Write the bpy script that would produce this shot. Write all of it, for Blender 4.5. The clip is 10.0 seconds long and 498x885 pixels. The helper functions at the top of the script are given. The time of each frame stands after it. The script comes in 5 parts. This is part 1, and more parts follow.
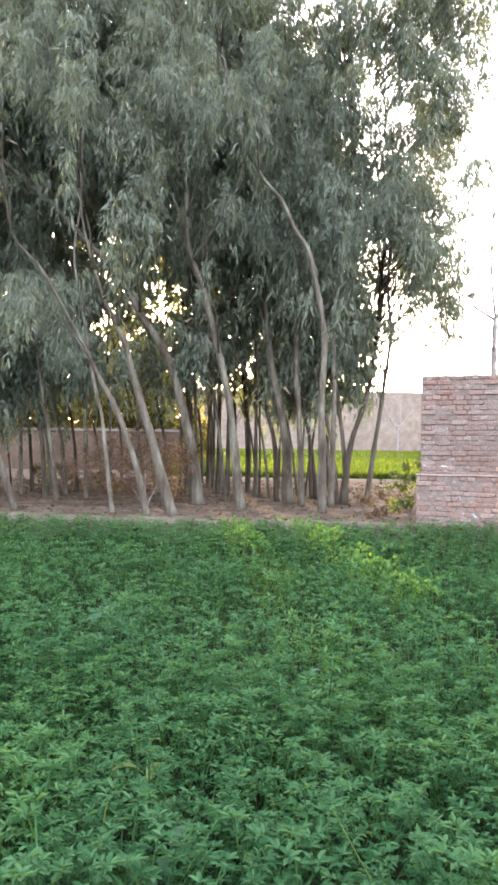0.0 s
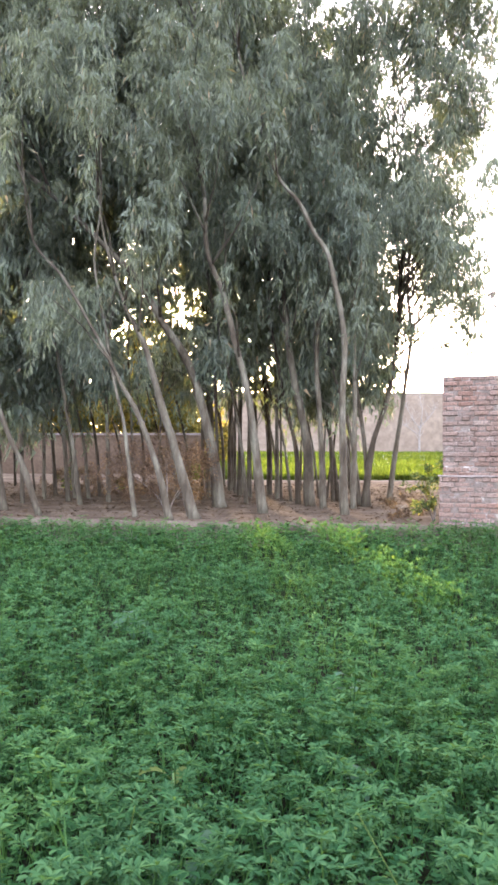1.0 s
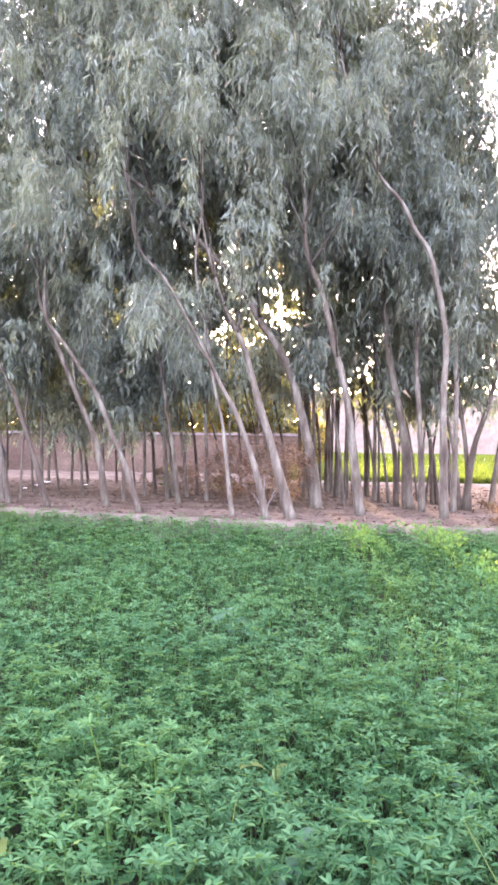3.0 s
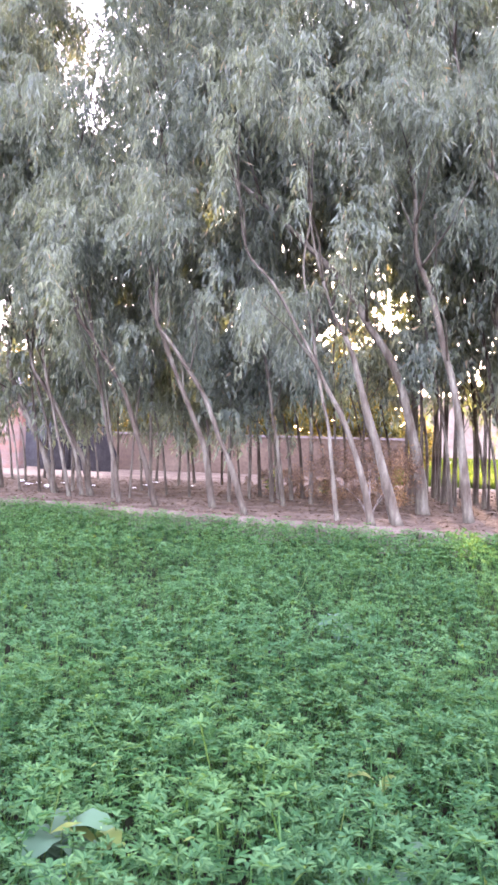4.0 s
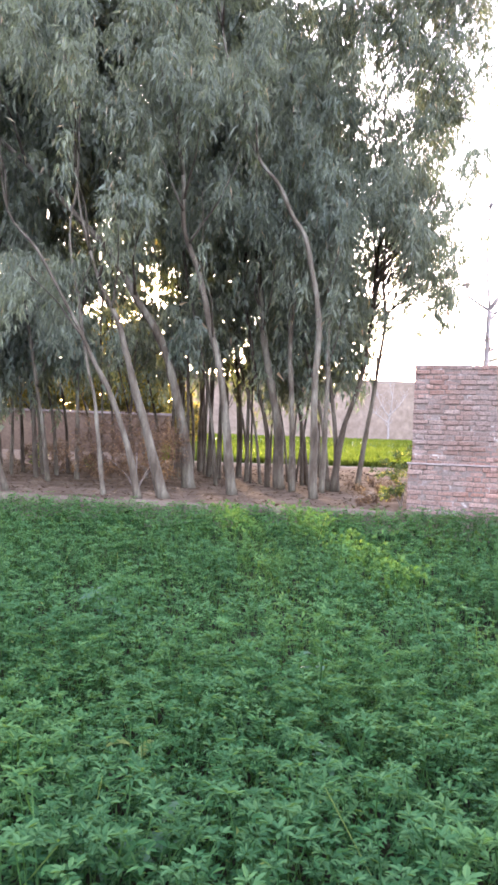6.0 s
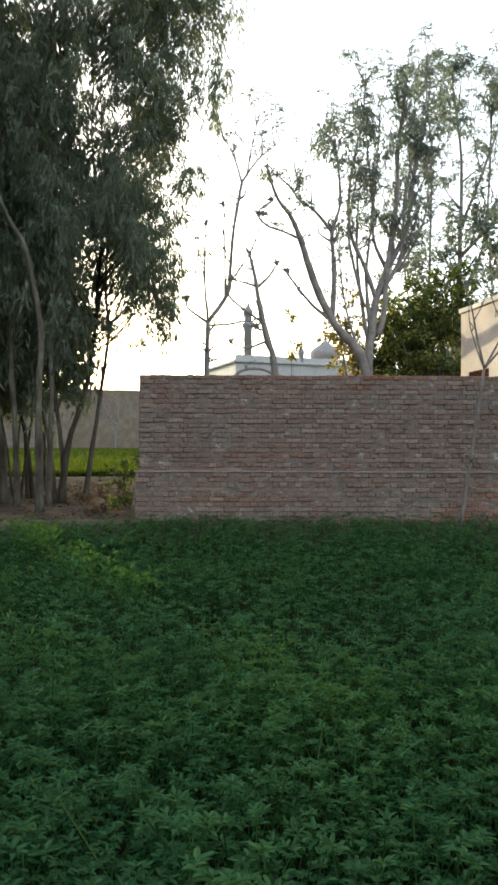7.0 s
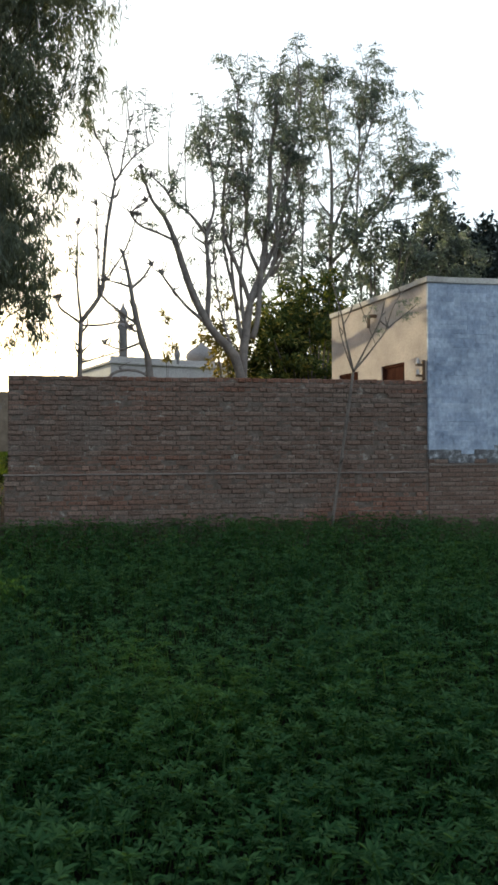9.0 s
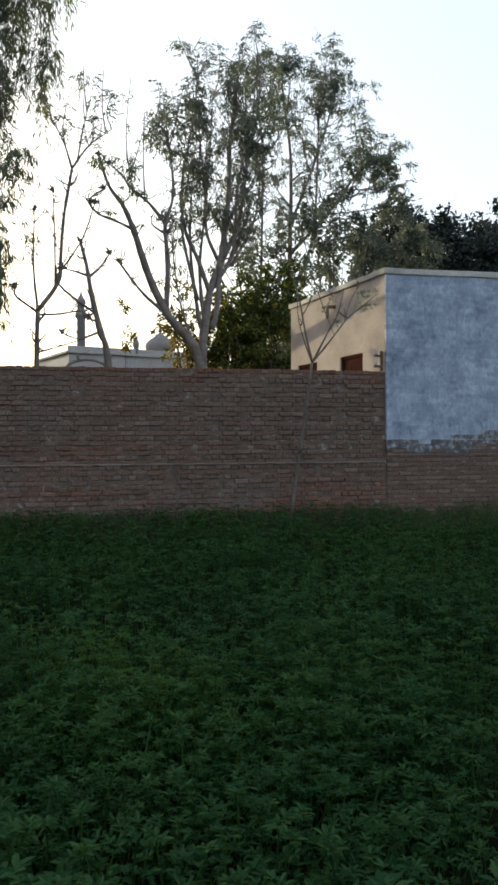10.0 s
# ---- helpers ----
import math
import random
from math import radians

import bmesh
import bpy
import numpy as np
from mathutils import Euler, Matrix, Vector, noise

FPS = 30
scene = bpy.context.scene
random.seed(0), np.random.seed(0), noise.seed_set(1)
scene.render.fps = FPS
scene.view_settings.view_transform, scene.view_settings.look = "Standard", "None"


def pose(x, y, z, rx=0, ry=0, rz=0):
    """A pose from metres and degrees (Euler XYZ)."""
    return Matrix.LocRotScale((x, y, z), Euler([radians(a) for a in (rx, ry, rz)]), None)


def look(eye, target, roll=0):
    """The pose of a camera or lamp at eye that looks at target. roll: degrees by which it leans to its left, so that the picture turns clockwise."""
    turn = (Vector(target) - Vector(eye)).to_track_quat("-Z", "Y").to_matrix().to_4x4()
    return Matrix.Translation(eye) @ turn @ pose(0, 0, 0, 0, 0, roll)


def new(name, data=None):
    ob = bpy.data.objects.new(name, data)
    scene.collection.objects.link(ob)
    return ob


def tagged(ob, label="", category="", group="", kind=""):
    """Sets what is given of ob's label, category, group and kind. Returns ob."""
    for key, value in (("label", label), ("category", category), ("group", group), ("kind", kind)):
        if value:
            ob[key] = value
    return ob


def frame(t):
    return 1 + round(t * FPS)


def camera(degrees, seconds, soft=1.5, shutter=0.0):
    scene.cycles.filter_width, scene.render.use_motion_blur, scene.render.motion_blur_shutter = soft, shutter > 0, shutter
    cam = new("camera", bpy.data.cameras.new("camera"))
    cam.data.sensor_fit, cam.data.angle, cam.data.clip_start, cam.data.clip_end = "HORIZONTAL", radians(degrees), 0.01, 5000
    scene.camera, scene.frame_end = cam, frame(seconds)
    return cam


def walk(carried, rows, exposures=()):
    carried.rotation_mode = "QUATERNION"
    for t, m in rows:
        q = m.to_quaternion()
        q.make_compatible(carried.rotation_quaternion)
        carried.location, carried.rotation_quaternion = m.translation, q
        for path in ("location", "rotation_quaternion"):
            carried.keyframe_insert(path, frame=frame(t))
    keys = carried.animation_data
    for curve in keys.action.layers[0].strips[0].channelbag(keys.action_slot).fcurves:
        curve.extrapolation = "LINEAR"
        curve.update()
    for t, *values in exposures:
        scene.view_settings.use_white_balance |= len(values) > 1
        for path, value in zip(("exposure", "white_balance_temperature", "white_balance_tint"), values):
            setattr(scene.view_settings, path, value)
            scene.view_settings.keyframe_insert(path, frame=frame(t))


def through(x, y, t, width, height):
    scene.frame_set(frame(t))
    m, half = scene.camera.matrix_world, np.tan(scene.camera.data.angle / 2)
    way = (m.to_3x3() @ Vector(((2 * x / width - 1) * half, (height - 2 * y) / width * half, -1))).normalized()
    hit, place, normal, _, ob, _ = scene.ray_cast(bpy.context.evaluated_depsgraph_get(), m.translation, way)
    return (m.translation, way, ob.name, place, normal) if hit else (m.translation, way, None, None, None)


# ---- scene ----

# ---------------------------------------------------------------- camera
cam = camera(34.57, 10.0, soft=3.0)
PATH = [
    (0.0, 0.000, 0.000, 1.448, 0.00, 0.60, 0.77),
    (0.5, 0.001, -0.016, 1.457, 0.00, 0.86, 0.20),
    (1.0, -0.001, -0.022, 1.462, 1.51, 0.76, 0.10),
    (1.5, -0.009, -0.014, 1.457, 4.47, 0.71, 0.26),
    (2.0, -0.012, -0.012, 1.453, 4.75, 0.84, 0.23),
    (2.2, -0.011, 0.001, 1.448, 4.74, 0.74, 0.20),
    (3.3, -0.031, -0.044, 1.460, 10.74, 0.93, 1.13),
    (3.5, -0.030, -0.048, 1.469, 12.38, 1.09, 1.29),
    (4.0, -0.051, -0.056, 1.467, 15.82, 0.81, 1.76),
    (4.5, -0.068, -0.020, 1.446, 16.29, 1.08, 1.94),
    (5.0, -0.064, 0.021, 1.427, 11.34, 0.58, 2.01),
    (5.5, -0.035, 0.017, 1.431, 5.27, -0.40, 2.12),
    (5.7, -0.024, 0.005, 1.438, 3.63, -0.63, 2.23),
    (6.8, -0.043, -0.083, 1.443, -17.08, 0.64, 0.34),
    (7.0, -0.030, -0.090, 1.447, -20.00, 0.59, 0.22),
    (7.5, -0.018, -0.102, 1.453, -23.01, 0.76, -0.13),
    (8.0, -0.016, -0.114, 1.455, -24.67, 1.17, -0.36),
    (8.5, -0.003, -0.105, 1.449, -26.45, 0.92, -0.28),
    (9.0, 0.001, -0.100, 1.446, -28.79, 0.74, -0.20),
    (9.5, -0.001, -0.108, 1.449, -30.61, 0.08, -0.16),
    (10.0, 0.004, -0.110, 1.450, -31.66, 0.02, -0.31),
]
walk(cam, [(t, pose(x, y, z, 90 + pitch, 0, yaw) @ pose(0, 0, 0, 0, 0, roll)) for t, x, y, z, yaw, pitch, roll in PATH],
     exposures=[(0.0, 3.51, 5840, 20), (1.0, 3.53, 5840, 22), (1.5, 3.83, 5760, 32), (2.2, 4.11, 5660, 36), (3.5, 4.42, 5630, 44), (4.3, 4.27, 5600, 42), (5.5, 4.26, 5590, 39), (7.0, 1.4, 5880, 3), (7.5, 1.33, 5880, 2), (8.0, 0.95, 5870, 2), (8.5, 0.82, 5850, 3), (9.3, 0.45, 5840, 5), (10.0, 0.34, 5820, 6)])

# ---------------------------------------------------------------- light
SUN_AZ, SUN_EL = -6.0, 8.0      # degrees: left of +y, above the horizon
world = bpy.data.worlds.new("world")
scene.world = world
world.use_nodes = True
wn = world.node_tree
sky = wn.nodes.new("ShaderNodeTexSky")
sky.sky_type = "NISHITA"
sky.sun_disc = False
sky.sun_elevation = radians(SUN_EL)
sky.sun_rotation = radians(SUN_AZ)
sky.air_density, sky.dust_density, sky.ozone_density = 1.0, 3.0, 1.0
haze = wn.nodes.new("ShaderNodeMix")           # an even evening haze over the whole sky
haze.data_type, haze.blend_type = "RGBA", "ADD"
haze.inputs[0].default_value = 1.0
haze.inputs[7].default_value = (3.6, 3.45, 3.4, 1)
wn.links.new(sky.outputs[0], haze.inputs[6])
wn.links.new(haze.outputs[2], wn.nodes["Background"].inputs[0])
wn.nodes["Background"].inputs[1].default_value = 0.15
sun = new("sun", bpy.data.lights.new("sun", "SUN"))
sun.data.energy, sun.data.angle, sun.data.color = 4.8, radians(0.6), (1.0, 0.80, 0.48)
az, el = radians(SUN_AZ), radians(SUN_EL)
sun_way = Vector((math.sin(az) * math.cos(el), math.cos(az) * math.cos(el), math.sin(el)))
sun.matrix_world = look(sun_way * 60, (0, 0, 0))

# ---------------------------------------------------------------- materials


def material(name, rough=0.8, metal=0.0):
    m = bpy.data.materials.new(name)
    m.use_nodes = True
    nt = m.node_tree
    b = nt.nodes["Principled BSDF"]
    b.inputs["Roughness"].default_value = rough
    b.inputs["Metallic"].default_value = metal
    b.inputs["Specular IOR Level"].default_value = 0.2
    return m, nt, b


def node(nt, kind, **values):
    n = nt.nodes.new(kind)
    for k, v in values.items():
        n.inputs[k.replace("_", " ")].default_value = v
    return n


def noise_tex(nt, scale, detail=4.0, rough=0.55, stretch=None):
    co = nt.nodes.new("ShaderNodeTexCoord")
    n = node(nt, "ShaderNodeTexNoise", Scale=scale, Detail=detail, Roughness=rough)
    if stretch:
        mp = nt.nodes.new("ShaderNodeMapping")
        mp.inputs["Scale"].default_value = stretch
        nt.links.new(co.outputs["Object"], mp.inputs[0])
        nt.links.new(mp.outputs[0], n.inputs["Vector"])
    else:
        nt.links.new(co.outputs["Object"], n.inputs["Vector"])
    return n.outputs[0]


def ramp(nt, fac, stops):
    r = nt.nodes.new("ShaderNodeValToRGB")
    e = r.color_ramp.elements
    while len(e) < len(stops):
        e.new(0.5)
    for q, (p, c) in zip(e, stops):
        q.position, q.color = p, (*c, 1)
    nt.links.new(fac, r.inputs[0])
    return r.outputs[0]


def mixc(nt, fac, a, b, mode="MIX"):
    n = nt.nodes.new("ShaderNodeMix")
    n.data_type, n.blend_type = "RGBA", mode
    for sock, v in ((n.inputs[0], fac), (n.inputs[6], a), (n.inputs[7], b)):
        if isinstance(v, (int, float)):
            sock.default_value = v
        elif isinstance(v, tuple):
            sock.default_value = (*v, 1)
        else:
            nt.links.new(v, sock)
    return n.outputs[2]


def bump(nt, b, height, strength=0.4, distance=0.02):
    n = node(nt, "ShaderNodeBump", Strength=strength, Distance=distance)
    nt.links.new(height, n.inputs["Height"])
    nt.links.new(n.outputs[0], b.inputs["Normal"])


def piece_random(nt):
    """A random number for each piece, whether an object of its own or an island of a joined mesh."""
    a, g = nt.nodes.new("ShaderNodeObjectInfo"), nt.nodes.new("ShaderNodeNewGeometry")
    s = nt.nodes.new("ShaderNodeMath")
    s.operation = "ADD"
    nt.links.new(a.outputs["Random"], s.inputs[0])
    nt.links.new(g.outputs["Random Per Island"], s.inputs[1])
    w = nt.nodes.new("ShaderNodeMath")
    w.operation = "FRACT"
    nt.links.new(s.outputs[0], w.inputs[0])
    return w.outputs[0]


def surface(name, stops, scale, rough=0.85, fine=30.0, bump_s=0.4, bump_d=0.02, detail=5.0, stretch=None, tint=None):
    """Two scales of variation: a stained colour ramp and a fine grain over it, with relief."""
    m, nt, b = material(name, rough)
    if rough >= 0.95:                          # earth and dust have no sheen
        b.inputs["Specular IOR Level"].default_value = 0.0
    big = noise_tex(nt, scale, detail, 0.6, stretch)
    col = ramp(nt, big, stops)
    grain = noise_tex(nt, fine, 3.0, 0.6, stretch)
    col = mixc(nt, 0.55, col, ramp(nt, grain, [(0.3, (0.55, 0.55, 0.55)), (0.7, (1.25, 1.25, 1.25))]), "MULTIPLY")
    if tint:
        col = mixc(nt, piece_random(nt), col, mixc(nt, 1.0, col, tint, "MULTIPLY"))
    nt.links.new(col, b.inputs["Base Color"])
    bump(nt, b, grain, bump_s, bump_d)
    return m


def leaf_material(name, stops, through, rough=0.5, patch=0.35, gloss=0.18, shine=(1.25, 1.3, 0.6), vary=0.7):
    """Leaves: colour by leaf and by patch, some light let through."""
    m, nt, b = material(name, rough)
    col = ramp(nt, piece_random(nt), stops)
    big = noise_tex(nt, patch, 3.0)
    # patch tones vary the leaves and put the shade of crown hollows into colour
    col = mixc(nt, vary, col, ramp(nt, big, [(0.3, (0.50, 0.60, 0.66)), (0.5, (0.95, 0.95, 0.95)), (0.7, (1.45, 1.35, 1.05))]), "MULTIPLY")
    nt.links.new(col, b.inputs["Base Color"])
    b.inputs["Specular IOR Level"].default_value = gloss
    t = nt.nodes.new("ShaderNodeBsdfTranslucent")
    nt.links.new(mixc(nt, 1.0, col, shine, "MULTIPLY"), t.inputs[0])
    s = nt.nodes.new("ShaderNodeMixShader")
    s.inputs[0].default_value = through
    nt.links.new(b.outputs[0], s.inputs[1])
    nt.links.new(t.outputs[0], s.inputs[2])
    nt.links.new(s.outputs[0], nt.nodes["Material Output"].inputs[0])
    return m


def masonry(name, stops):
    """Old bricks: a tone of its own for each brick, dusted grey and stained in drifts along the courses, with a rough, chipped face."""
    m, nt, b = material(name, 0.93)
    col = ramp(nt, piece_random(nt), stops)
    drift = noise_tex(nt, 0.9, 5.0, 0.6, (0.55, 1, 1.3))
    col = mixc(nt, ramp(nt, drift, [(0.42, (0, 0, 0)), (0.62, (0.62, 0.62, 0.62))]), col, (0.145, 0.123, 0.107))
    red = noise_tex(nt, 0.6, 4.0, 0.6, (0.5, 1, 1.6))
    col = mixc(nt, 0.75, col, ramp(nt, red, [(0.38, (0.90, 0.92, 0.95)), (0.5, (1.0, 0.93, 0.90)), (0.62, (1.2, 0.76, 0.62))]), "MULTIPLY")
    chips = noise_tex(nt, 38, 4.0, 0.65)
    col = mixc(nt, 0.7, col, ramp(nt, chips, [(0.3, (0.45, 0.43, 0.42)), (0.5, (1, 1, 1)), (0.72, (1.5, 1.48, 1.45))]), "MULTIPLY")
    nt.links.new(col, b.inputs["Base Color"])
    bump(nt, b, chips, 0.9, 0.02)
    return m


# near-black: the shade beneath the crop is put into the soil's colour
M_SOIL = surface("shaded_field_soil", [(0.3, (0.007, 0.009, 0.005)), (0.7, (0.018, 0.020, 0.011))], 3.0, 0.96, 40)
M_MUD = surface("dry_mud", [(0.25, (0.0485, 0.03783, 0.02752)), (0.55, (0.0873, 0.07178, 0.05332)), (0.8, (0.1455, 0.1232, 0.0946))], 2.2, 0.95, 35, 0.3, 0.012)
M_GROVE = surface("grove_floor", [(0.25, (0.038, 0.0285, 0.0205)), (0.5, (0.0741, 0.057, 0.04182)), (0.78, (0.1235, 0.09975, 0.0738))], 1.3, 0.95, 22, 0.3, 0.012)
M_PATH = surface("dirt_path", [(0.3, (0.09775, 0.0759, 0.05415)), (0.7, (0.1437, 0.1144, 0.0836))], 0.8, 0.95, 18, 0.2)
M_FARFIELD = surface("young_wheat", [(0.3, (0.035, 0.055, 0.010)), (0.6, (0.06, 0.085, 0.015)), (0.8, (0.08, 0.095, 0.02))], 0.7, 0.8, 14, 0.8, 0.05)
# lower leaves darker, young tips lighter: shade and light put into the colours
M_CROP = leaf_material("fodder_leaf", [(0.0, (0.01271, 0.03648, 0.01508)), (0.4, (0.02068, 0.05664, 0.02161)), (0.75, (0.03047, 0.0768, 0.02854)), (0.985, (0.04409, 0.09312, 0.03455)), (1.0, (0.08444, 0.1152, 0.03455))], 0.32, 0.8, 1.1, 0.0, (2.6, 2.0, 0.6), 0.45)
M_CROPTIP = leaf_material("lit_young_fodder_leaf", [(0.0, (0.02209, 0.05535, 0.02333)), (0.5, (0.0331, 0.07678, 0.03195)), (1.0, (0.05112, 0.1027, 0.0426))], 0.32, 0.75, 1.1, 0.0, (2.6, 2.0, 0.6), 0.45)
M_WHEAT = leaf_material("wheat_blade", [(0.0, (0.045, 0.065, 0.010)), (1.0, (0.085, 0.10, 0.018))], 0.3, 0.6, 0.25, 0.0)
M_STEM = surface("green_stem", [(0.3, (0.07, 0.13, 0.04)), (0.7, (0.12, 0.19, 0.06))], 4, 0.6, 30, 0.2)
M_WEED = leaf_material("weed_leaf", [(0.0, (0.033, 0.0684, 0.0357)), (1.0, (0.0528, 0.09, 0.0493))], 0.2, 0.6, 2.0, 0.06)
M_YELLOWWEED = leaf_material("yellowed_weed_leaf", [(0.0, (0.048, 0.072, 0.016)), (1.0, (0.08, 0.1, 0.024))], 0.25, 0.6, 2.0, 0.05)
M_DEADLEAF = leaf_material("dead_leaf", [(0.0, (0.045, 0.027, 0.019)), (0.6, (0.08, 0.050, 0.034)), (1.0, (0.14, 0.095, 0.06))], 0.3, 0.7, 1.0, 0.05)
M_EUC = leaf_material("gum_leaf", [(0, (0.07143, 0.08549, 0.06585)), (0.45, (0.09399, 0.11, 0.08365)), (0.8, (0.1192, 0.1359, 0.1001)), (0.97, (0.1444, 0.1589, 0.111)), (1.0, (0.2212, 0.1649, 0.1093))], 0.30, 0.5, 0.5, 0.11, (1.6, 1.5, 0.55), 0.6)
# paler and bluer, with the glare of the sky behind in its colour
M_LEAF = leaf_material("tree_leaf", [(0.0, (0.078, 0.092, 0.088)), (0.6, (0.120, 0.140, 0.122)), (1.0, (0.17, 0.19, 0.145))], 0.32, 0.5, 0.5, 0.18, (1.15, 1.2, 0.8))
M_DARKLEAF = leaf_material("mango_leaf", [(0.0, (0.015, 0.024, 0.027)), (1.0, (0.038, 0.050, 0.047))], 0.06, 0.5, 0.6, 0.14)
M_OLIVELEAF = leaf_material("olive_leaf", [(0.0, (0.06, 0.062, 0.022)), (0.7, (0.12, 0.112, 0.035)), (1.0, (0.21, 0.17, 0.05))], 0.52, 0.5, 0.3, 0.1, (1.7, 1.4, 0.45))
# gold leaves put the sunlight on these bushes into the leaf colour
M_GOLDLEAF = leaf_material("sunlit_gold_leaf", [(0.0, (0.0324, 0.04992, 0.02208)), (0.6, (0.07776, 0.09672, 0.03312)), (0.9, (0.162, 0.1638, 0.04416)), (1.0, (0.3564, 0.2652, 0.069))], 0.36, 0.6, 0.9, 0.05)
M_BARK = surface("gum_bark", [(0.30, (0.02797, 0.02118, 0.01396)), (0.42, (0.05943, 0.04788, 0.03257)), (0.52, (0.0874, 0.07642, 0.05506)), (0.64, (0.1311, 0.1234, 0.09304)), (0.8, (0.1792, 0.1749, 0.1357))], 4.5, 0.9, 26, 0.6, 0.02, 5.0, (1, 1, 0.28), (0.42, 0.36, 0.32))
M_TWIG = surface("bare_bark", [(0.3, (0.08, 0.068, 0.060)), (0.7, (0.175, 0.151, 0.131))], 4, 0.85, 30, 0.4, 0.01)
# paler copy of the bare bark; glare from the sky is put into it
M_POLLARD = surface("glare_pale_bark", [(0.3, (0.12, 0.1053, 0.0975)), (0.7, (0.224, 0.1989, 0.1833))], 4, 0.85, 30, 0.4, 0.012)
M_LITTER = surface("dry_leaf", [(0.3, (0.05225, 0.038, 0.02635)), (0.7, (0.1425, 0.1092, 0.07225))], 3, 0.96, 20, 0.2, 0.01, 3.0, None, (0.5, 0.44, 0.4))
M_BRICK = masonry("weathered_brick", [(0, (0.1104, 0.07324, 0.05739)), (0.3, (0.1286, 0.0846, 0.06551)), (0.6, (0.1425, 0.09737, 0.07699)), (0.85, (0.1539, 0.1123, 0.09118)), (1, (0.1883, 0.1443, 0.1196))])
M_GREYWASH = surface("flaked_dirty_wash", [(0.35, (0.075, 0.075, 0.078)), (0.52, (0.14, 0.142, 0.15)), (0.62, (0.30, 0.31, 0.335)), (0.7, (0.42, 0.44, 0.47))], 9.0, 0.93, 40, 0.8, 0.015, 6.0)
M_MORTAR = surface("old_mortar", [(0.3, (0.0715, 0.0546, 0.0442)), (0.6, (0.1365, 0.1118, 0.0949)), (0.68, (0.26, 0.234, 0.208)), (0.8, (0.325, 0.299, 0.2665))], 7.0, 0.94, 45, 0.5)
M_WASH = surface("whitewash", [(0.25, (0.1819, 0.214, 0.2782)), (0.40, (0.2889, 0.3371, 0.4227)), (0.55, (0.3691, 0.4227, 0.519)), (0.75, (0.4708, 0.5243, 0.6206))], 3.2, 0.9, 16, 0.7, 0.014, 10.0, (1.1, 1, 0.8), (0.74, 0.77, 0.82))
M_PLASTER = surface("cream_plaster", [(0.25, (0.3468, 0.3032, 0.2739)), (0.5, (0.4556, 0.4017, 0.3635)), (0.8, (0.5644, 0.5027, 0.4544))], 1.6, 0.95, 50, 0.12, 0.005, 6.0)
M_CEMENT = surface("cement", [(0.3, (0.34, 0.32, 0.30)), (0.7, (0.52, 0.50, 0.47))], 1.5, 0.9, 30, 0.4, 0.01)
M_SHUTTER = surface("red_brown_shutter", [(0.3, (0.040, 0.018, 0.013)), (0.7, (0.068, 0.030, 0.021))], 3.0, 0.95, 30, 0.2, 0.005)
M_FARWALL = surface("mud_wall", [(0.3, (0.066, 0.04558, 0.03256)), (0.6, (0.0968, 0.07138, 0.05106)), (0.85, (0.132, 0.1015, 0.074))], 0.35, 0.95, 6, 0.5, 0.03)
M_FARGREY = surface("grey_far_plaster", [(0.3, (0.1317, 0.1019, 0.07857)), (0.7, (0.1851, 0.147, 0.1144))], 0.2, 0.95, 1.5, 0.15, 0.03)
M_WHITE = surface("pale_lime_paint", [(0.3, (0.384, 0.3595, 0.348)), (0.7, (0.464, 0.4385, 0.428))], 0.8, 0.85, 10, 0.2, 0.01)
# darker copy of the lime paint, with the backlit dome's shade in it
M_GREYLIME = surface("shaded_grey_lime", [(0.3, (0.20, 0.188, 0.186)), (0.7, (0.27, 0.254, 0.25))], 0.8, 0.9, 10, 0.2, 0.01)
M_RUST = surface("rusty_iron", [(0.3, (0.09, 0.055, 0.035)), (0.7, (0.17, 0.11, 0.07))], 8, 0.7, 40, 0.3, 0.005)
M_FARPLASTER = surface("dull_pink_plaster", [(0.3, (0.17, 0.12, 0.10)), (0.7, (0.25, 0.19, 0.165))], 0.6, 0.95, 8, 0.3, 0.02)
M_DUSTY = surface("dusty_ledge", [(0.3, (0.12, 0.098, 0.087)), (0.7, (0.21, 0.18, 0.162))], 2.0, 0.95, 30, 0.5, 0.01)
M_IRON = surface("dark_grey_iron", [(0.3, (0.042, 0.042, 0.042)), (0.7, (0.075, 0.075, 0.074))], 2, 0.6, 20, 0.2, 0.005)
M_DARKMASS = surface("dark_bush_mass", [(0.3, (0.012, 0.011, 0.011)), (0.7, (0.032, 0.029, 0.027))], 2, 0.95, 16, 0.9, 0.04)
M_SCRAP = surface("pale_scrap", [(0.3, (0.62, 0.60, 0.58)), (0.7, (0.82, 0.81, 0.79))], 5, 0.7, 30, 0.2, 0.005)

# ---------------------------------------------------------------- mesh helpers


def part(name, bm, mat, parent=None, label="", smooth=False):
    me = bpy.data.meshes.new(name)
    bm.to_mesh(me)
    bm.free()
    me.materials.append(mat)
    if smooth:
        me.polygons.foreach_set("use_smooth", [True] * len(me.polygons))
    ob = new(name, me)
    if parent is not None:
        ob.parent = parent
    return tagged(ob, label)


def empty(name, at=(0, 0, 0)):
    ob = new(name)
    ob.location = at
    ob.empty_display_size = 0.2
    return ob


